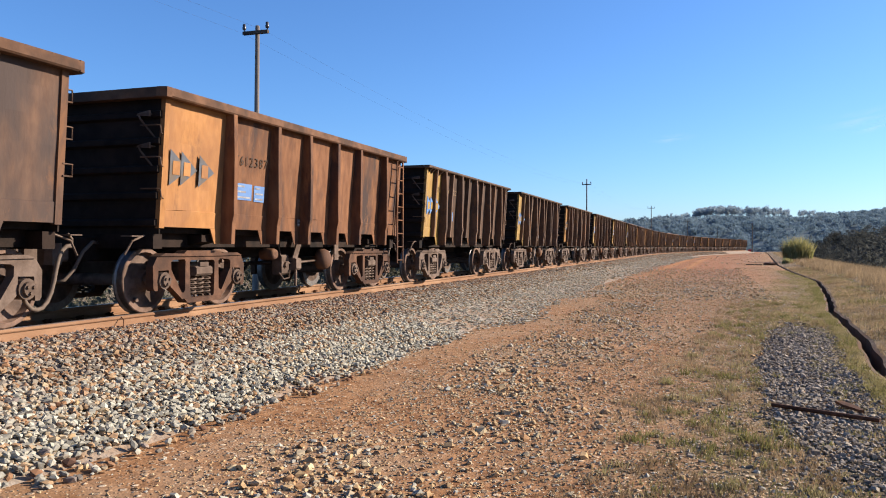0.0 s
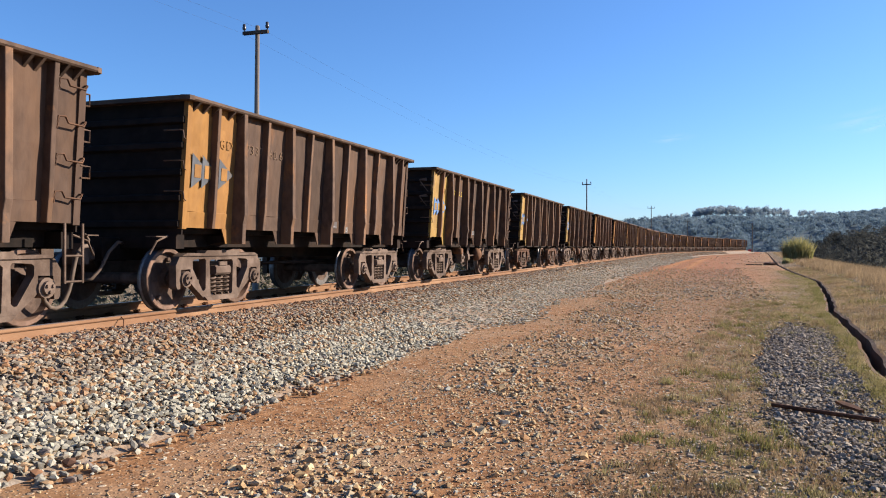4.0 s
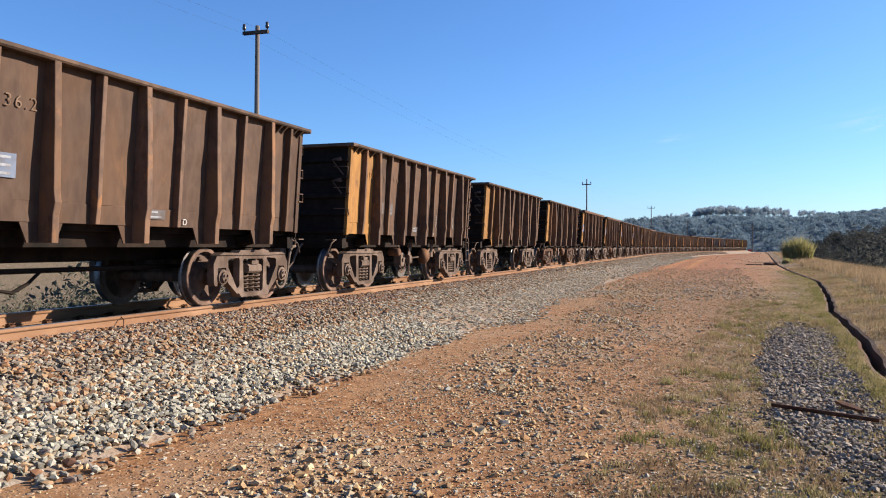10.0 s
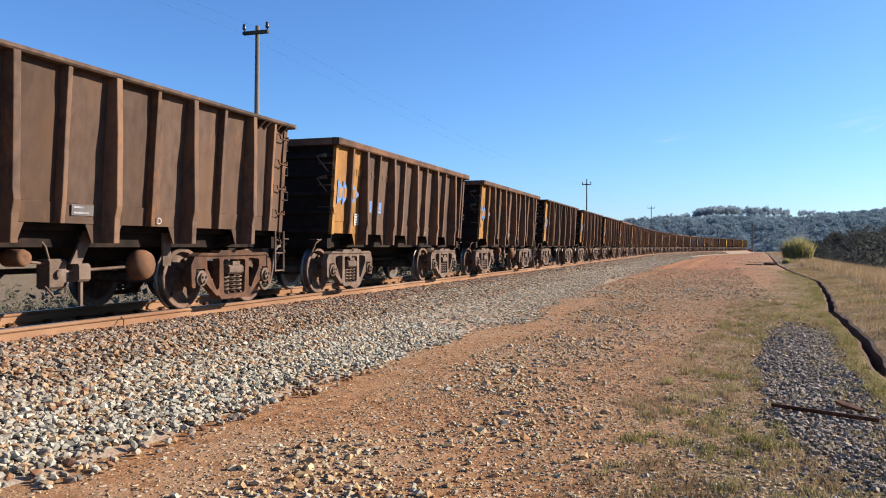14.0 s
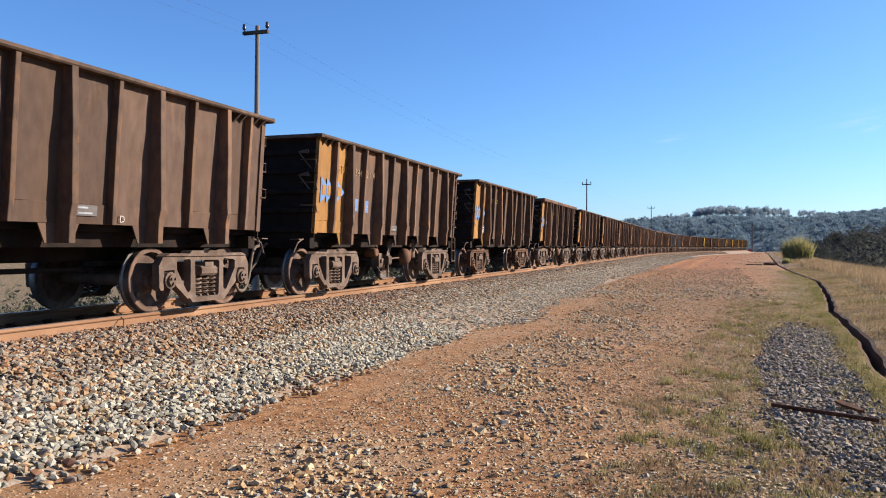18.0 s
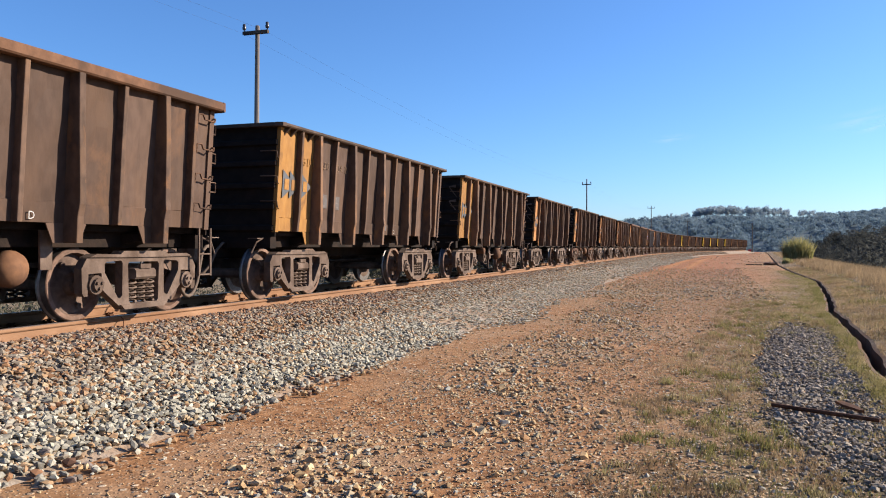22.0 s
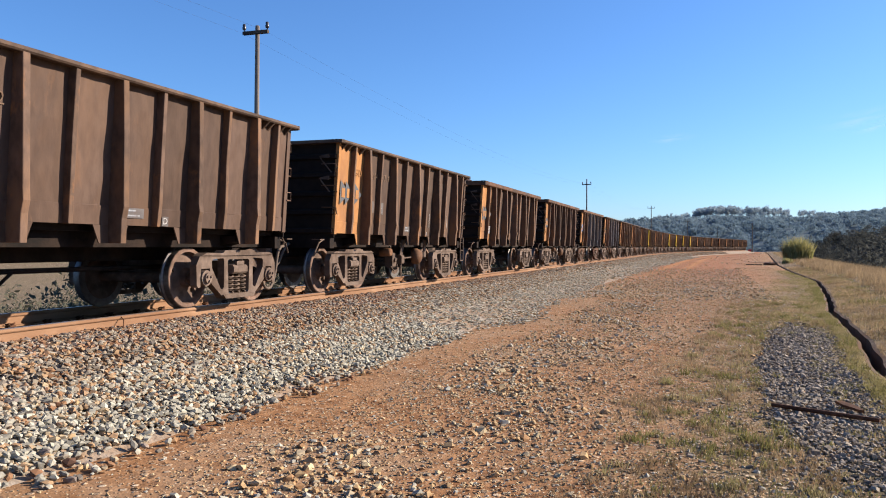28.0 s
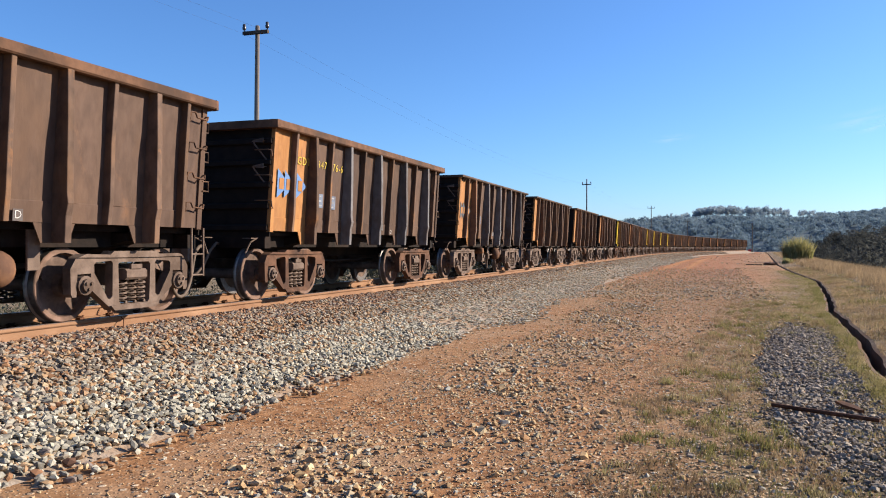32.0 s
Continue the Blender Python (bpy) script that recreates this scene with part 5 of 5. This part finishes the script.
strew("inner_ballast_stones", -2, 40, 230, 0.040, M["ballast_dark"], (-2.2, 0.72), bed, "ballast stones between the rails")
# the nearest stones of the toe, one by one
loose = [lumps("stone", np.zeros((1, 3)), [1.0], m, 0.25, (0.75, 1.0), (ICO_V, ICO_F), 0.75) for m in (M["ballast_white"], M["ballast_white"], M["ballast"], M["ballast"], M["field_stone"], M["ballast_rust"]) for _ in range(3)]
for i in range(300):
    s, lat, r = rng.uniform(3.6, 9.5), rng.uniform(2.6, 4.1), rng.uniform(0.026, 0.046)
    q = beside(s, lat)
    z = max(float(bed_z(lat)), 0.0) + r * 0.65
    put("stone", loose[int(rng.integers(len(loose)))], bed, "", pose(q[0], q[1], z, float(rng.uniform(-25, 25)), float(rng.uniform(-25, 25)), float(rng.uniform(0, 360))) @ Matrix.Scale(r, 4))


def scatter(name, n, xr, yr, size, material, label, spread=1.3, keep=None, sink=0.25, cat="stones", form=STONE):
    u = rng.uniform(0, 1, n)
    y = yr[0] + (yr[1] - yr[0]) * u ** spread
    x = rng.uniform(xr[0], xr[1], n) if not callable(xr[0]) else xr[0](y) + (xr[1](y) - xr[0](y)) * rng.uniform(0, 1, n)
    r = size * np.exp(np.clip(rng.normal(0, 0.4, n), -1, 0.9))
    if keep is not None:
        ok = keep(x, y)
        x, y, r = x[ok], y[ok], r[ok]
    c = np.stack([x, y, ground_z(x, y) + r * sink], 1)
    return tagged(put(name, lumps(name, c, r, material, form=form)), label, cat, kind="stuff")


def along(y, off):
    return line_x(y) + off


scatter("loose_stones", 30000, (lambda y: along(y, 3.6), lambda y: along(y, 9.6)), (3.0, 40), 0.011, M["field_stone"], "small tan stones strewn on the red dirt", 1.5, lambda x, y: (x - line_x(y) > 5.0 + 0.3 * wave(x, y, 1.2)) | (rng.uniform(0, 1, len(x)) < 0.2), form=(OCTA_V, OCTA_F))
scatter("loose_stones", 24000, (lambda y: along(y, 4.6), lambda y: along(y, 10.2)), (3.2, 13), 0.0085, M["field_stone"], "fine gravel strewn on the red dirt", 1.3, lambda x, y: rng.uniform(0, 1, len(x)) < 0.65 + 0.5 * wave(x, y, 1.0), form=(OCTA_V, OCTA_F))
scatter("loose_stones", 15000, (lambda y: along(y, 4.9), lambda y: along(y, 7.6)), (3.2, 26), 0.0245, M["field_stone"], "band of tan broken stones on the red dirt", 1.3, lambda x, y: rng.uniform(0, 1, len(x)) < (0.5 + 1.1 * wave(x, y, 1.4) + 0.5 * wave(x, y, 0.4)) * np.exp(-((x - line_x(y) - 6.1) / 0.8) ** 2))
scatter("loose_stones", 4500, (lambda y: along(y, 4.0), lambda y: along(y, 10)), (3.0, 70), 0.015, M["field_stone"], "tan stones strewn on the red dirt", 1.4)
scatter("loose_stones", 7000, (lambda y: along(y, 3.9), lambda y: along(y, 10.5)), (26, 62), 0.03, M["field_stone"], "tan stones on the far dirt strip", 1.3, lambda x, y: rng.uniform(0, 1, len(x)) < 0.5 + 0.4 * wave(x, y, 7))
scatter("loose_stones", 7000, (lambda y: along(y, 5.0), lambda y: along(y, 10.4)), (13, 64), 0.018, M["field_stone"], "tan gravel on the dirt strip", 1.15, form=(OCTA_V, OCTA_F))
scatter("loose_stones", 1200, (lambda y: along(y, 4.2), lambda y: ditch_x(y) - 0.5), (62, 230), 0.055, M["field_stone"], "tan stones on the far dirt strip", 1.0, lambda x, y: wave(x, y, 5) > -0.2)
scatter("stone_heap", 22000, (lambda y: ditch_x(y) - 2.1, lambda y: ditch_x(y) - 0.15), (6.0, 19), 0.0185, M["grey_stone"], "low spread of grey broken stone beside the drain", 1.0,
        lambda x, y: np.abs((x - ditch_x(y) + 1.03) / 0.56) ** 2 + np.abs((y - 12.3) / 6.2) ** 3 < 1 + 0.25 * wave(x, y, 0.8) + rng.normal(0, 0.28, len(x)), 0.5)
scatter("loose_stones", 900, (lambda y: ditch_x(y) - 2.3, lambda y: ditch_x(y) - 0.3), (4.0, 9), 0.016, M["grey_stone"], "grey stones strewn among the grass", 1.0)

# ---- grass ----
def grass(name, n, xf, yr, h, width, material, label, spread=1.4, keep=None, lean=0.6, tuft=5, clump=0.6):
    u = rng.uniform(0, 1, n)
    y = yr[0] + (yr[1] - yr[0]) * u ** spread
    x = xf[0](y) + (xf[1](y) - xf[0](y)) * rng.uniform(0, 1, n)
    if keep is not None:
        ok = keep(x, y)
        x, y = x[ok], y[ok]
    x, y = np.repeat(x, tuft), np.repeat(y, tuft)
    s = h * clump
    vary = np.repeat(rng.uniform(0.5, 1.4, len(x) // tuft), tuft)
    x, y = x + rng.normal(0, s, len(x)), y + rng.normal(0, s, len(x))
    root = np.stack([x, y, ground_z(x, y) - 0.01], 1)
    hs = h * vary * rng.uniform(0.5, 1.2, len(x))
    return tagged(put(name, blades(name, root, hs, width, material, lean)), label, "grass", kind="stuff")


def bare_heap(x, y):
    """0 on the spread of grey stone, 1 beside it."""
    return np.where(np.abs((x - ditch_x(y) + 1.03) / 0.62) ** 2 + np.abs((y - 12.3) / 6.2) ** 3 < 1 + 0.25 * wave(x, y, 0.8), 0.06, 1.0)


patch = lambda x, y: rng.uniform(0, 1, len(x)) < (0.45 + 0.55 * wave(x, y, 1.1) + 0.35 * wave(x, y, 0.35)) * np.interp(x - ditch_x(y), [-2.9, -2.0, -1.2], [0.05, 0.4, 1]) * bare_heap(x, y)
grass("short_grass", 9000, (lambda y: ditch_x(y) - 2.9 + 0.02 * y, lambda y: ditch_x(y) - 0.3), (4, 45), 0.05, 0.005, M["grass"], "short patchy green grass on dirt", 1.4, patch, 0.9, 7)
grass("short_grass", 2600, (lambda y: ditch_x(y) - 0.9, lambda y: ditch_x(y) - 0.25), (6, 60), 0.05, 0.005, M["grass"], "green grass along the drain", 1.4, None, 0.8, 6)
grass("dry_grass", 11000, (lambda y: ditch_x(y) - 3.6, lambda y: ditch_x(y) - 0.4), (4, 70), 0.04, 0.004, M["dry"], "dry straw grass on dirt", 1.3, lambda x, y: rng.uniform(0, 1, len(x)) < 0.5 + 0.5 * wave(x, y, 0.9), 1.2, 6)
grass("short_grass", 3000, (lambda y: ditch_x(y) + 0.25, lambda y: ditch_x(y) + 1.5), (8, 60), 0.07, 0.006, M["grass"], "green grass beyond the drain", 1.3, lambda x, y: wave(x, y, 2.2) > -0.1, 0.8, 6)
grass("dry_grass", 3000, (lambda y: ditch_x(y) + 1.7 + 0.3 * wave(y, y, 1.5), lambda y: ditch_x(y) + 5.2), (8, 75), 0.46, 0.006, M["dry"], "tall pale straw grass on the bank's crest", 1.3, lambda x, y: wave(x, y, 1.1) + 0.7 * wave(x, y, 0.5) > -0.1, 0.7, 16, 0.3)
grass("dry_grass", 3500, (lambda y: ditch_x(y) + 0.4, lambda y: ditch_x(y) + 2.4), (8, 60), 0.11, 0.006, M["dry"], "patchy dry grass between drain and crest", 1.3, lambda x, y: wave(x, y, 1.3) + 0.6 * wave(x, y, 0.4) > 0.15, 1.0, 7)
grass("short_grass", 2500, (lambda y: ditch_x(y) + 0.5, lambda y: ditch_x(y) + 3.0), (10, 70), 0.13, 0.007, M["grass"], "green tufts between drain and crest", 1.3, lambda x, y: wave(x + 3, y, 1.5) > 0.25, 0.9, 10, 0.4)
grass("short_grass", 4000, (lambda y: ditch_x(y) - 0.42, lambda y: ditch_x(y) - 0.12), (8, 60), 0.06, 0.005, M["grass"], "grass hanging over the drain's edge", 1.2, None, 1.0, 7)
grass("dry_grass", 4000, (lambda y: ditch_x(y) + 0.12, lambda y: ditch_x(y) + 1.2), (8, 70), 0.08, 0.005, M["dry"], "dry grass hanging over the drain's edge", 1.2, None, 1.0, 7)
grass("dry_grass", 7000, (lambda y: ditch_x(y) + 1.6, lambda y: ditch_x(y) + 6), (55, 220), 0.38, 0.02, M["dry"], "tall dry straw grass on the bank", 1.2, lambda x, y: wave(x, y, 3) + 0.5 * wave(x, y, 1.2) > -0.4, 0.6, 5)

grass("grass_tufts", 4000, (lambda y: ditch_x(y) - 3.0 + 0.02 * y, lambda y: ditch_x(y) - 0.3), (4, 26), 0.085, 0.0045, M["grass"], "green grass tufts on the dirt", 1.3, lambda x, y: rng.uniform(0, 1, len(x)) < (0.20 + 0.5 * wave(x, y, 0.28) + 0.35 * wave(x, y, 1.6)) * np.interp(x - ditch_x(y), [-3.0, -2.0, -0.3], [0.2, 0.8, 1]) * bare_heap(x, y), 0.8, 26, 0.5)
grass("grass_tufts", 4200, (lambda y: ditch_x(y) - 3.2 + 0.02 * y, lambda y: ditch_x(y) - 0.3), (4, 26), 0.075, 0.004, M["dry"], "dry straw tufts on the dirt", 1.3, lambda x, y: rng.uniform(0, 1, len(x)) < (0.25 + 0.8 * wave(x + 2, y, 0.6)) * bare_heap(x, y), 1.0, 16, 0.55)

# ---- cane bush on the bank ----
def cane_bush(x, y, w, h, n, label):
    b = tagged(new("cane_bush"), label, "bush")
    z = float(ground_z(np.array([x]), np.array([y]))[0])
    b.matrix_basis = pose(x, y, z)
    for q in range(3):
        a, r = rng.uniform(0, 2 * math.pi, n), np.sqrt(rng.uniform(0, 1, n)) * w
        root = np.stack([r * np.cos(a) * 0.6, r * np.sin(a) * 0.6, np.zeros(n) - 0.1], 1)
        hs = h * rng.uniform(0.45, 1.08, n) * (1 - 0.35 * (r / w) ** 2)
        put("cane_clump", blades("cane_clump", root, hs, 0.035, M["bush"], 0.45), b)
    return b


cane_bush(9.17, 94.0, 2.4, 3.0, 900, "tall yellow-green cane bush on the bank")
cane_bush(7.27, 84.0, 0.8, 0.7, 200, "small green weed clump beside the drain")


# ---- woods ----
def wood(name, spots, height, spread, clumps, size, material, label, mid=0.58, tall=0.42):
    c, s = [], []
    for x, y, z, k in spots:
        h = height * k
        n = clumps
        d = rng.normal(size=(n, 3))
        d /= np.linalg.norm(d, axis=1)[:, None]
        r = rng.uniform(0.45, 1.0, n)[:, None]
        p = d * r * np.array([spread * k, spread * k, h * tall]) + np.array([x, y, z + h * mid])
        c.append(p)
        s.append(size * k * rng.uniform(0.5, 1.4, n))
    return tagged(put(name, flecks(name, np.concatenate(c), np.concatenate(s), material)), label, "woodland", kind="stuff")


def slope(name, x0, x1, y0, y1, top, material, label, nx=60, ny=30):
    """A hill as one uneven sheet; top(x, v) is its height, v from 0 at the front to 1 at the back."""
    gx_, gv = np.meshgrid(np.linspace(x0, x1, nx), np.linspace(0, 1, ny))
    gy_ = y0 + (y1 - y0) * gv
    gz_ = top(gx_, gv)
    ii = np.arange(nx * ny).reshape(ny, nx)
    q = np.stack([ii[:-1, :-1], ii[:-1, 1:], ii[1:, 1:], ii[1:, :-1]], -1).reshape(-1, 4)
    return tagged(put(name, from_arrays(name, np.stack([gx_, gy_, gz_], -1).reshape(-1, 3), q, material)), label, "hill", kind="structure")


def ridge(x, v):
    crest = 1.7 + np.interp(x - 4, [-900, -300, -140, -103, -60, 0, 60, 80, 109, 150, 230, 400, 900], [14, 18, 21, 24, 28, 30, 30, 28, 31, 34, 38, 42, 36])
    return -16 + (crest + 16) * np.sin(np.clip(v, 0, 1) * math.pi * 0.5) ** 0.8 + 1.5 * wave(x, v * 300, 30)


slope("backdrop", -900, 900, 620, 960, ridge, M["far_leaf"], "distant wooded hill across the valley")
n = 2600
fx, fv = rng.uniform(-330, 330, n), rng.uniform(0.05, 1.0, n) ** 0.8
open_crest = (fx > -30) & (fx < 112) & (fv > 0.84)
spots = np.stack([fx, 620 + 340 * fv, ridge(fx, fv) - 1, rng.uniform(0.6, 1.2, n)], 1)[~open_crest]
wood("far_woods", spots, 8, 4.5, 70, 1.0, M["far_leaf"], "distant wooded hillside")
n = 330
fx = 4 + np.concatenate([rng.uniform(-22, 80, n - 90), rng.uniform(-90, -22, 64), rng.uniform(90, 108, 26)])
tall = np.interp(fx, [-90, -66, -30, -10, 60, 80, 108], [0.4, 0.55, 0.7, 1.0, 1.0, 0.85, 0.72]) * rng.uniform(0.68, 1.14, n)
spots = np.stack([fx, rng.uniform(940, 975, n), ridge(fx, np.ones(n)), tall], 1)
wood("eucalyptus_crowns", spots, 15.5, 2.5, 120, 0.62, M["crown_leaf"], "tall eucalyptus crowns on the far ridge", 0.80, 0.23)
bm = bmesh.new()
for x, y, z, k in spots:
    tube(bm, [(x, y, z - 2), (x + rng.uniform(-0.4, 0.4), y, z + 13 * k)], 0.17, 4)
tagged(put("eucalyptus_trunks", mesh_of("eucalyptus_trunks", bm, M["pale_bark"])), "pale bare eucalyptus trunks on the far ridge", "trees", kind="stuff")


def shoulder(x, v):
    crest = 0.5 + np.interp(x - 1.2, [20, 30, 38, 47, 61, 80, 120, 300], [-9, -5, 0, 3.5, 7, 9, 13, 22])
    return -16 + (crest + 16) * np.sin(np.clip(v, 0, 1) * math.pi * 0.5) + 0.8 * wave(x, v * 120, 14)


slope("near_hill", 20, 300, 200, 350, shoulder, M["leaf"], "dark wooded slope beyond the bank")
n = 560
fx, fv = 22 + 120 * rng.uniform(0, 1, n) ** 1.3, rng.uniform(0.0, 1.0, n)
spots = np.stack([fx, 200 + 150 * fv, shoulder(fx, fv) - 2, rng.uniform(0.6, 1.3, n)], 1)
wood("hillside_woods", spots, 5.0, 2.7, 330, 0.27, M["leaf"], "dark grey-green woodland on the slope")
n = 160
fx = rng.uniform(14, 60, n)
fy = rng.uniform(70, 190, n)
spots = np.stack([fx, fy, ground_z(fx, fy) - 1, rng.uniform(0.5, 1.2, n)], 1)
wood("valley_woods", spots[fx - ditch_x(fy) > 9], 5, 2.2, 330, 0.22, M["leaf"], "dark scrub and trees below the bank")

# ---- left of the line: scrub on the falling ground ----
n = 900
fx = -13 - 110 * rng.uniform(0, 1, n) ** 1.4
fy = rng.uniform(-10, 150, n)
spots = np.stack([fx, fy, ground_z(fx, fy) - 0.3, rng.uniform(0.4, 1.3, n)], 1)
wood("valley_scrub", spots[(wave(fx, fy, 9) > -0.2) & (fx < -14.2)], 2.0, 1.3, 170, 0.10, M["scrub"], "grey-green scrub below the embankment")

n = 700
fy = 34 + 300 * rng.uniform(0, 1, n)
fx = line_x(fy) - rng.uniform(6.5, 16, n)
spots = np.stack([fx, fy, ground_z(fx, fy) - 0.2, rng.uniform(0.7, 1.3, n)], 1)
wood("trackside_scrub", spots, 4.0, 1.8, 90, 0.19, M["scrub"], "grey-green scrub behind the track")

# ---- thin high cloud, far off ----
def cloud_material():
    m = bpy.data.materials.new("thin_cloud")
    m.use_nodes = True
    n, l = m.node_tree.nodes, m.node_tree.links
    n.remove(n["Principled BSDF"])
    tc = n.new("ShaderNodeTexCoord")
    flat = n.new("ShaderNodeMapping")
    flat.inputs["Scale"].default_value = (0.004, 0.02, 0.02)
    no = n.new("ShaderNodeTexNoise")
    no.inputs["Scale"].default_value, no.inputs["Detail"].default_value = 1.6, 6
    l.new(tc.outputs["Object"], flat.inputs["Vector"])
    l.new(flat.outputs[0], no.inputs["Vector"])
    fade = n.new("ShaderNodeTexGradient")
    fade.gradient_type = "QUADRATIC_SPHERE"
    span = n.new("ShaderNodeMapping")
    span.inputs["Scale"].default_value = (1 / 300, 1, 1 / 62)
    l.new(tc.outputs["Object"], span.inputs["Vector"])
    l.new(span.outputs[0], fade.inputs["Vector"])
    rr = n.new("ShaderNodeMapRange")
    rr.inputs[1].default_value, rr.inputs[2].default_value, rr.inputs[4].default_value = 0.42, 0.72, 0.55
    l.new(no.outputs["Fac"], rr.inputs[0])
    mu = n.new("ShaderNodeMath")
    mu.operation = "MULTIPLY"
    l.new(rr.outputs[0], mu.inputs[0])
    l.new(fade.outputs["Fac"], mu.inputs[1])
    # emission stands in for sunlight scattered by the wisp
    clear, white = n.new("ShaderNodeBsdfTransparent"), n.new("ShaderNodeEmission")
    white.inputs[0].default_value, white.inputs[1].default_value = (0.80, 0.90, 1.0, 1), 0.42
    ms = n.new("ShaderNodeMixShader")
    l.new(mu.outputs[0], ms.inputs[0])
    l.new(clear.outputs[0], ms.inputs[1])
    l.new(white.outputs[0], ms.inputs[2])
    l.new(ms.outputs[0], n["Material Output"].inputs["Surface"])
    return m


M["cloud"] = cloud_material()
for x, z, turn, size in ((660, 600, 11, 1.0), (720, 560, 14, 0.6), (-180, 540, 4, 0.55)):
    bm = bmesh.new()
    prism(bm, [(-300, -60), (300, -60), (300, 60), (-300, 60)], "y", -0.5, 0.5)
    c = tagged(put("cloud", mesh_of("cloud", bm, M["cloud"]), None, "", pose(x, 4000, z, 0, -turn, 0) @ Matrix.Scale(size, 4)), "thin white wisp of high cloud", "cloud", "wisps of cloud", "structure")
    c.visible_shadow = False

# ---- wires between the poles ----
ends = [(-13.0, -42.0, 8.0), (-13.0, 20.15, 8.0), (-12.35, 82.0, 8.1), (-10.1, 143.4, 8.3), (-5.7, 211.0, 7.9)]
for a, b in zip(ends, ends[1:]):
    for off in (-0.40, 0.40):
        bm = bmesh.new()
        tube(bm, [(a[0] + off + (b[0] - a[0]) * q / 16, a[1] + (b[1] - a[1]) * q / 16, a[2] + 0.12 + (b[2] - a[2]) * q / 16 - 3.2 * (q / 16) * (1 - q / 16)) for q in range(17)], 0.0018, 4)
        tagged(put("telegraph_wire", mesh_of("telegraph_wire", bm, M["insulator"])), "thin sagging wire strung between telegraph poles", "wire", "telegraph wires")

# ---- ore heaps that show above some wagons ----
def ore_load(heaps):
    hx, hy = np.meshgrid(np.linspace(-1.2, 1.2, 14), np.linspace(-3.95, 3.95, 60))
    hz = 2.50 + 0.04 * wave(hx, hy, 0.22) + 0.02 * wave(hx, hy, 0.08) - 0.10 * np.abs(hx)
    for y, wide, high in heaps:
        hz = hz + high * np.exp(-((hy - y) / wide) ** 2) * np.cos(hx * 1.15)
    hi = np.arange(hx.size).reshape(hx.shape)
    q = np.stack([hi[:-1, :-1], hi[:-1, 1:], hi[1:, 1:], hi[1:, :-1]], -1).reshape(-1, 4)
    return tagged(put("iron_ore_load", from_arrays("iron_ore_load", np.stack([hx, hy, hz], -1).reshape(-1, 3), q, M["ore"])), "heap of dark iron ore rising above the wagon rim", "ore", "ore loads")


ore_loads = {0: ore_load([(-2.6, 0.7, 0.66)]), 22: ore_load([(3.2, 0.5, 0.70)]), 23: ore_load([(-2.3, 0.7, 0.92), (-0.5, 0.8, 0.90)]), 24: ore_load([(-3.3, 0.45, 0.86), (-1.6, 0.7, 0.80)]), 26: ore_load([(0.8, 0.5, 0.72)])}


# ---- what moves: the whole train ----
CENTRE_0 = 12.769
SLACK_T = [0, 3, 6, 9, 12, 14.5, 18, 21, 24, 25, 28, 30, 32]
SLACK = [0.015, -0.029, -0.023, 0.016, 0.048, 0.093, -0.11, -0.072, 0.0, 0.013, 0.058, -0.035, -0.015]   # the couplings give and take


def run(t):
    """How far the train has gone, in metres."""
    return -0.0150 + 7.517092 * t + 0.01162557 * t ** 2 + 3.27052e-05 * t ** 3 + float(np.interp(t, SLACK_T, SLACK))


def motions():
    times = [0.5 * i for i in range(65)]
    for k, w in wagon_things.items():
        rows = []
        for t in times:
            s = CENTRE_0 + PITCH_LEN * k - run(t) + {-1: 0.28, 0: 0.07, 8: 0.12, 15: 0.10}.get(k, 0.0)
            x, y, h = on_line(max(s, -260)) if s > -59 else (TRACK_X, s, 0.0)
            rows.append((t, pose(x, y, RAIL_Z, 0, 0, -math.degrees(h))))
        walk(w, rows)
        if k in ore_loads:
            walk(ore_loads[k], rows)
    spin = [i / 15 for i in range(481)]
    for k, ws, y in wheels:
        if -2 <= k <= 26:
            walk(ws, [(t, pose(0, y, 0.457, math.degrees(run(t) / 0.457), 0, 0)) for t in spin])


motions()
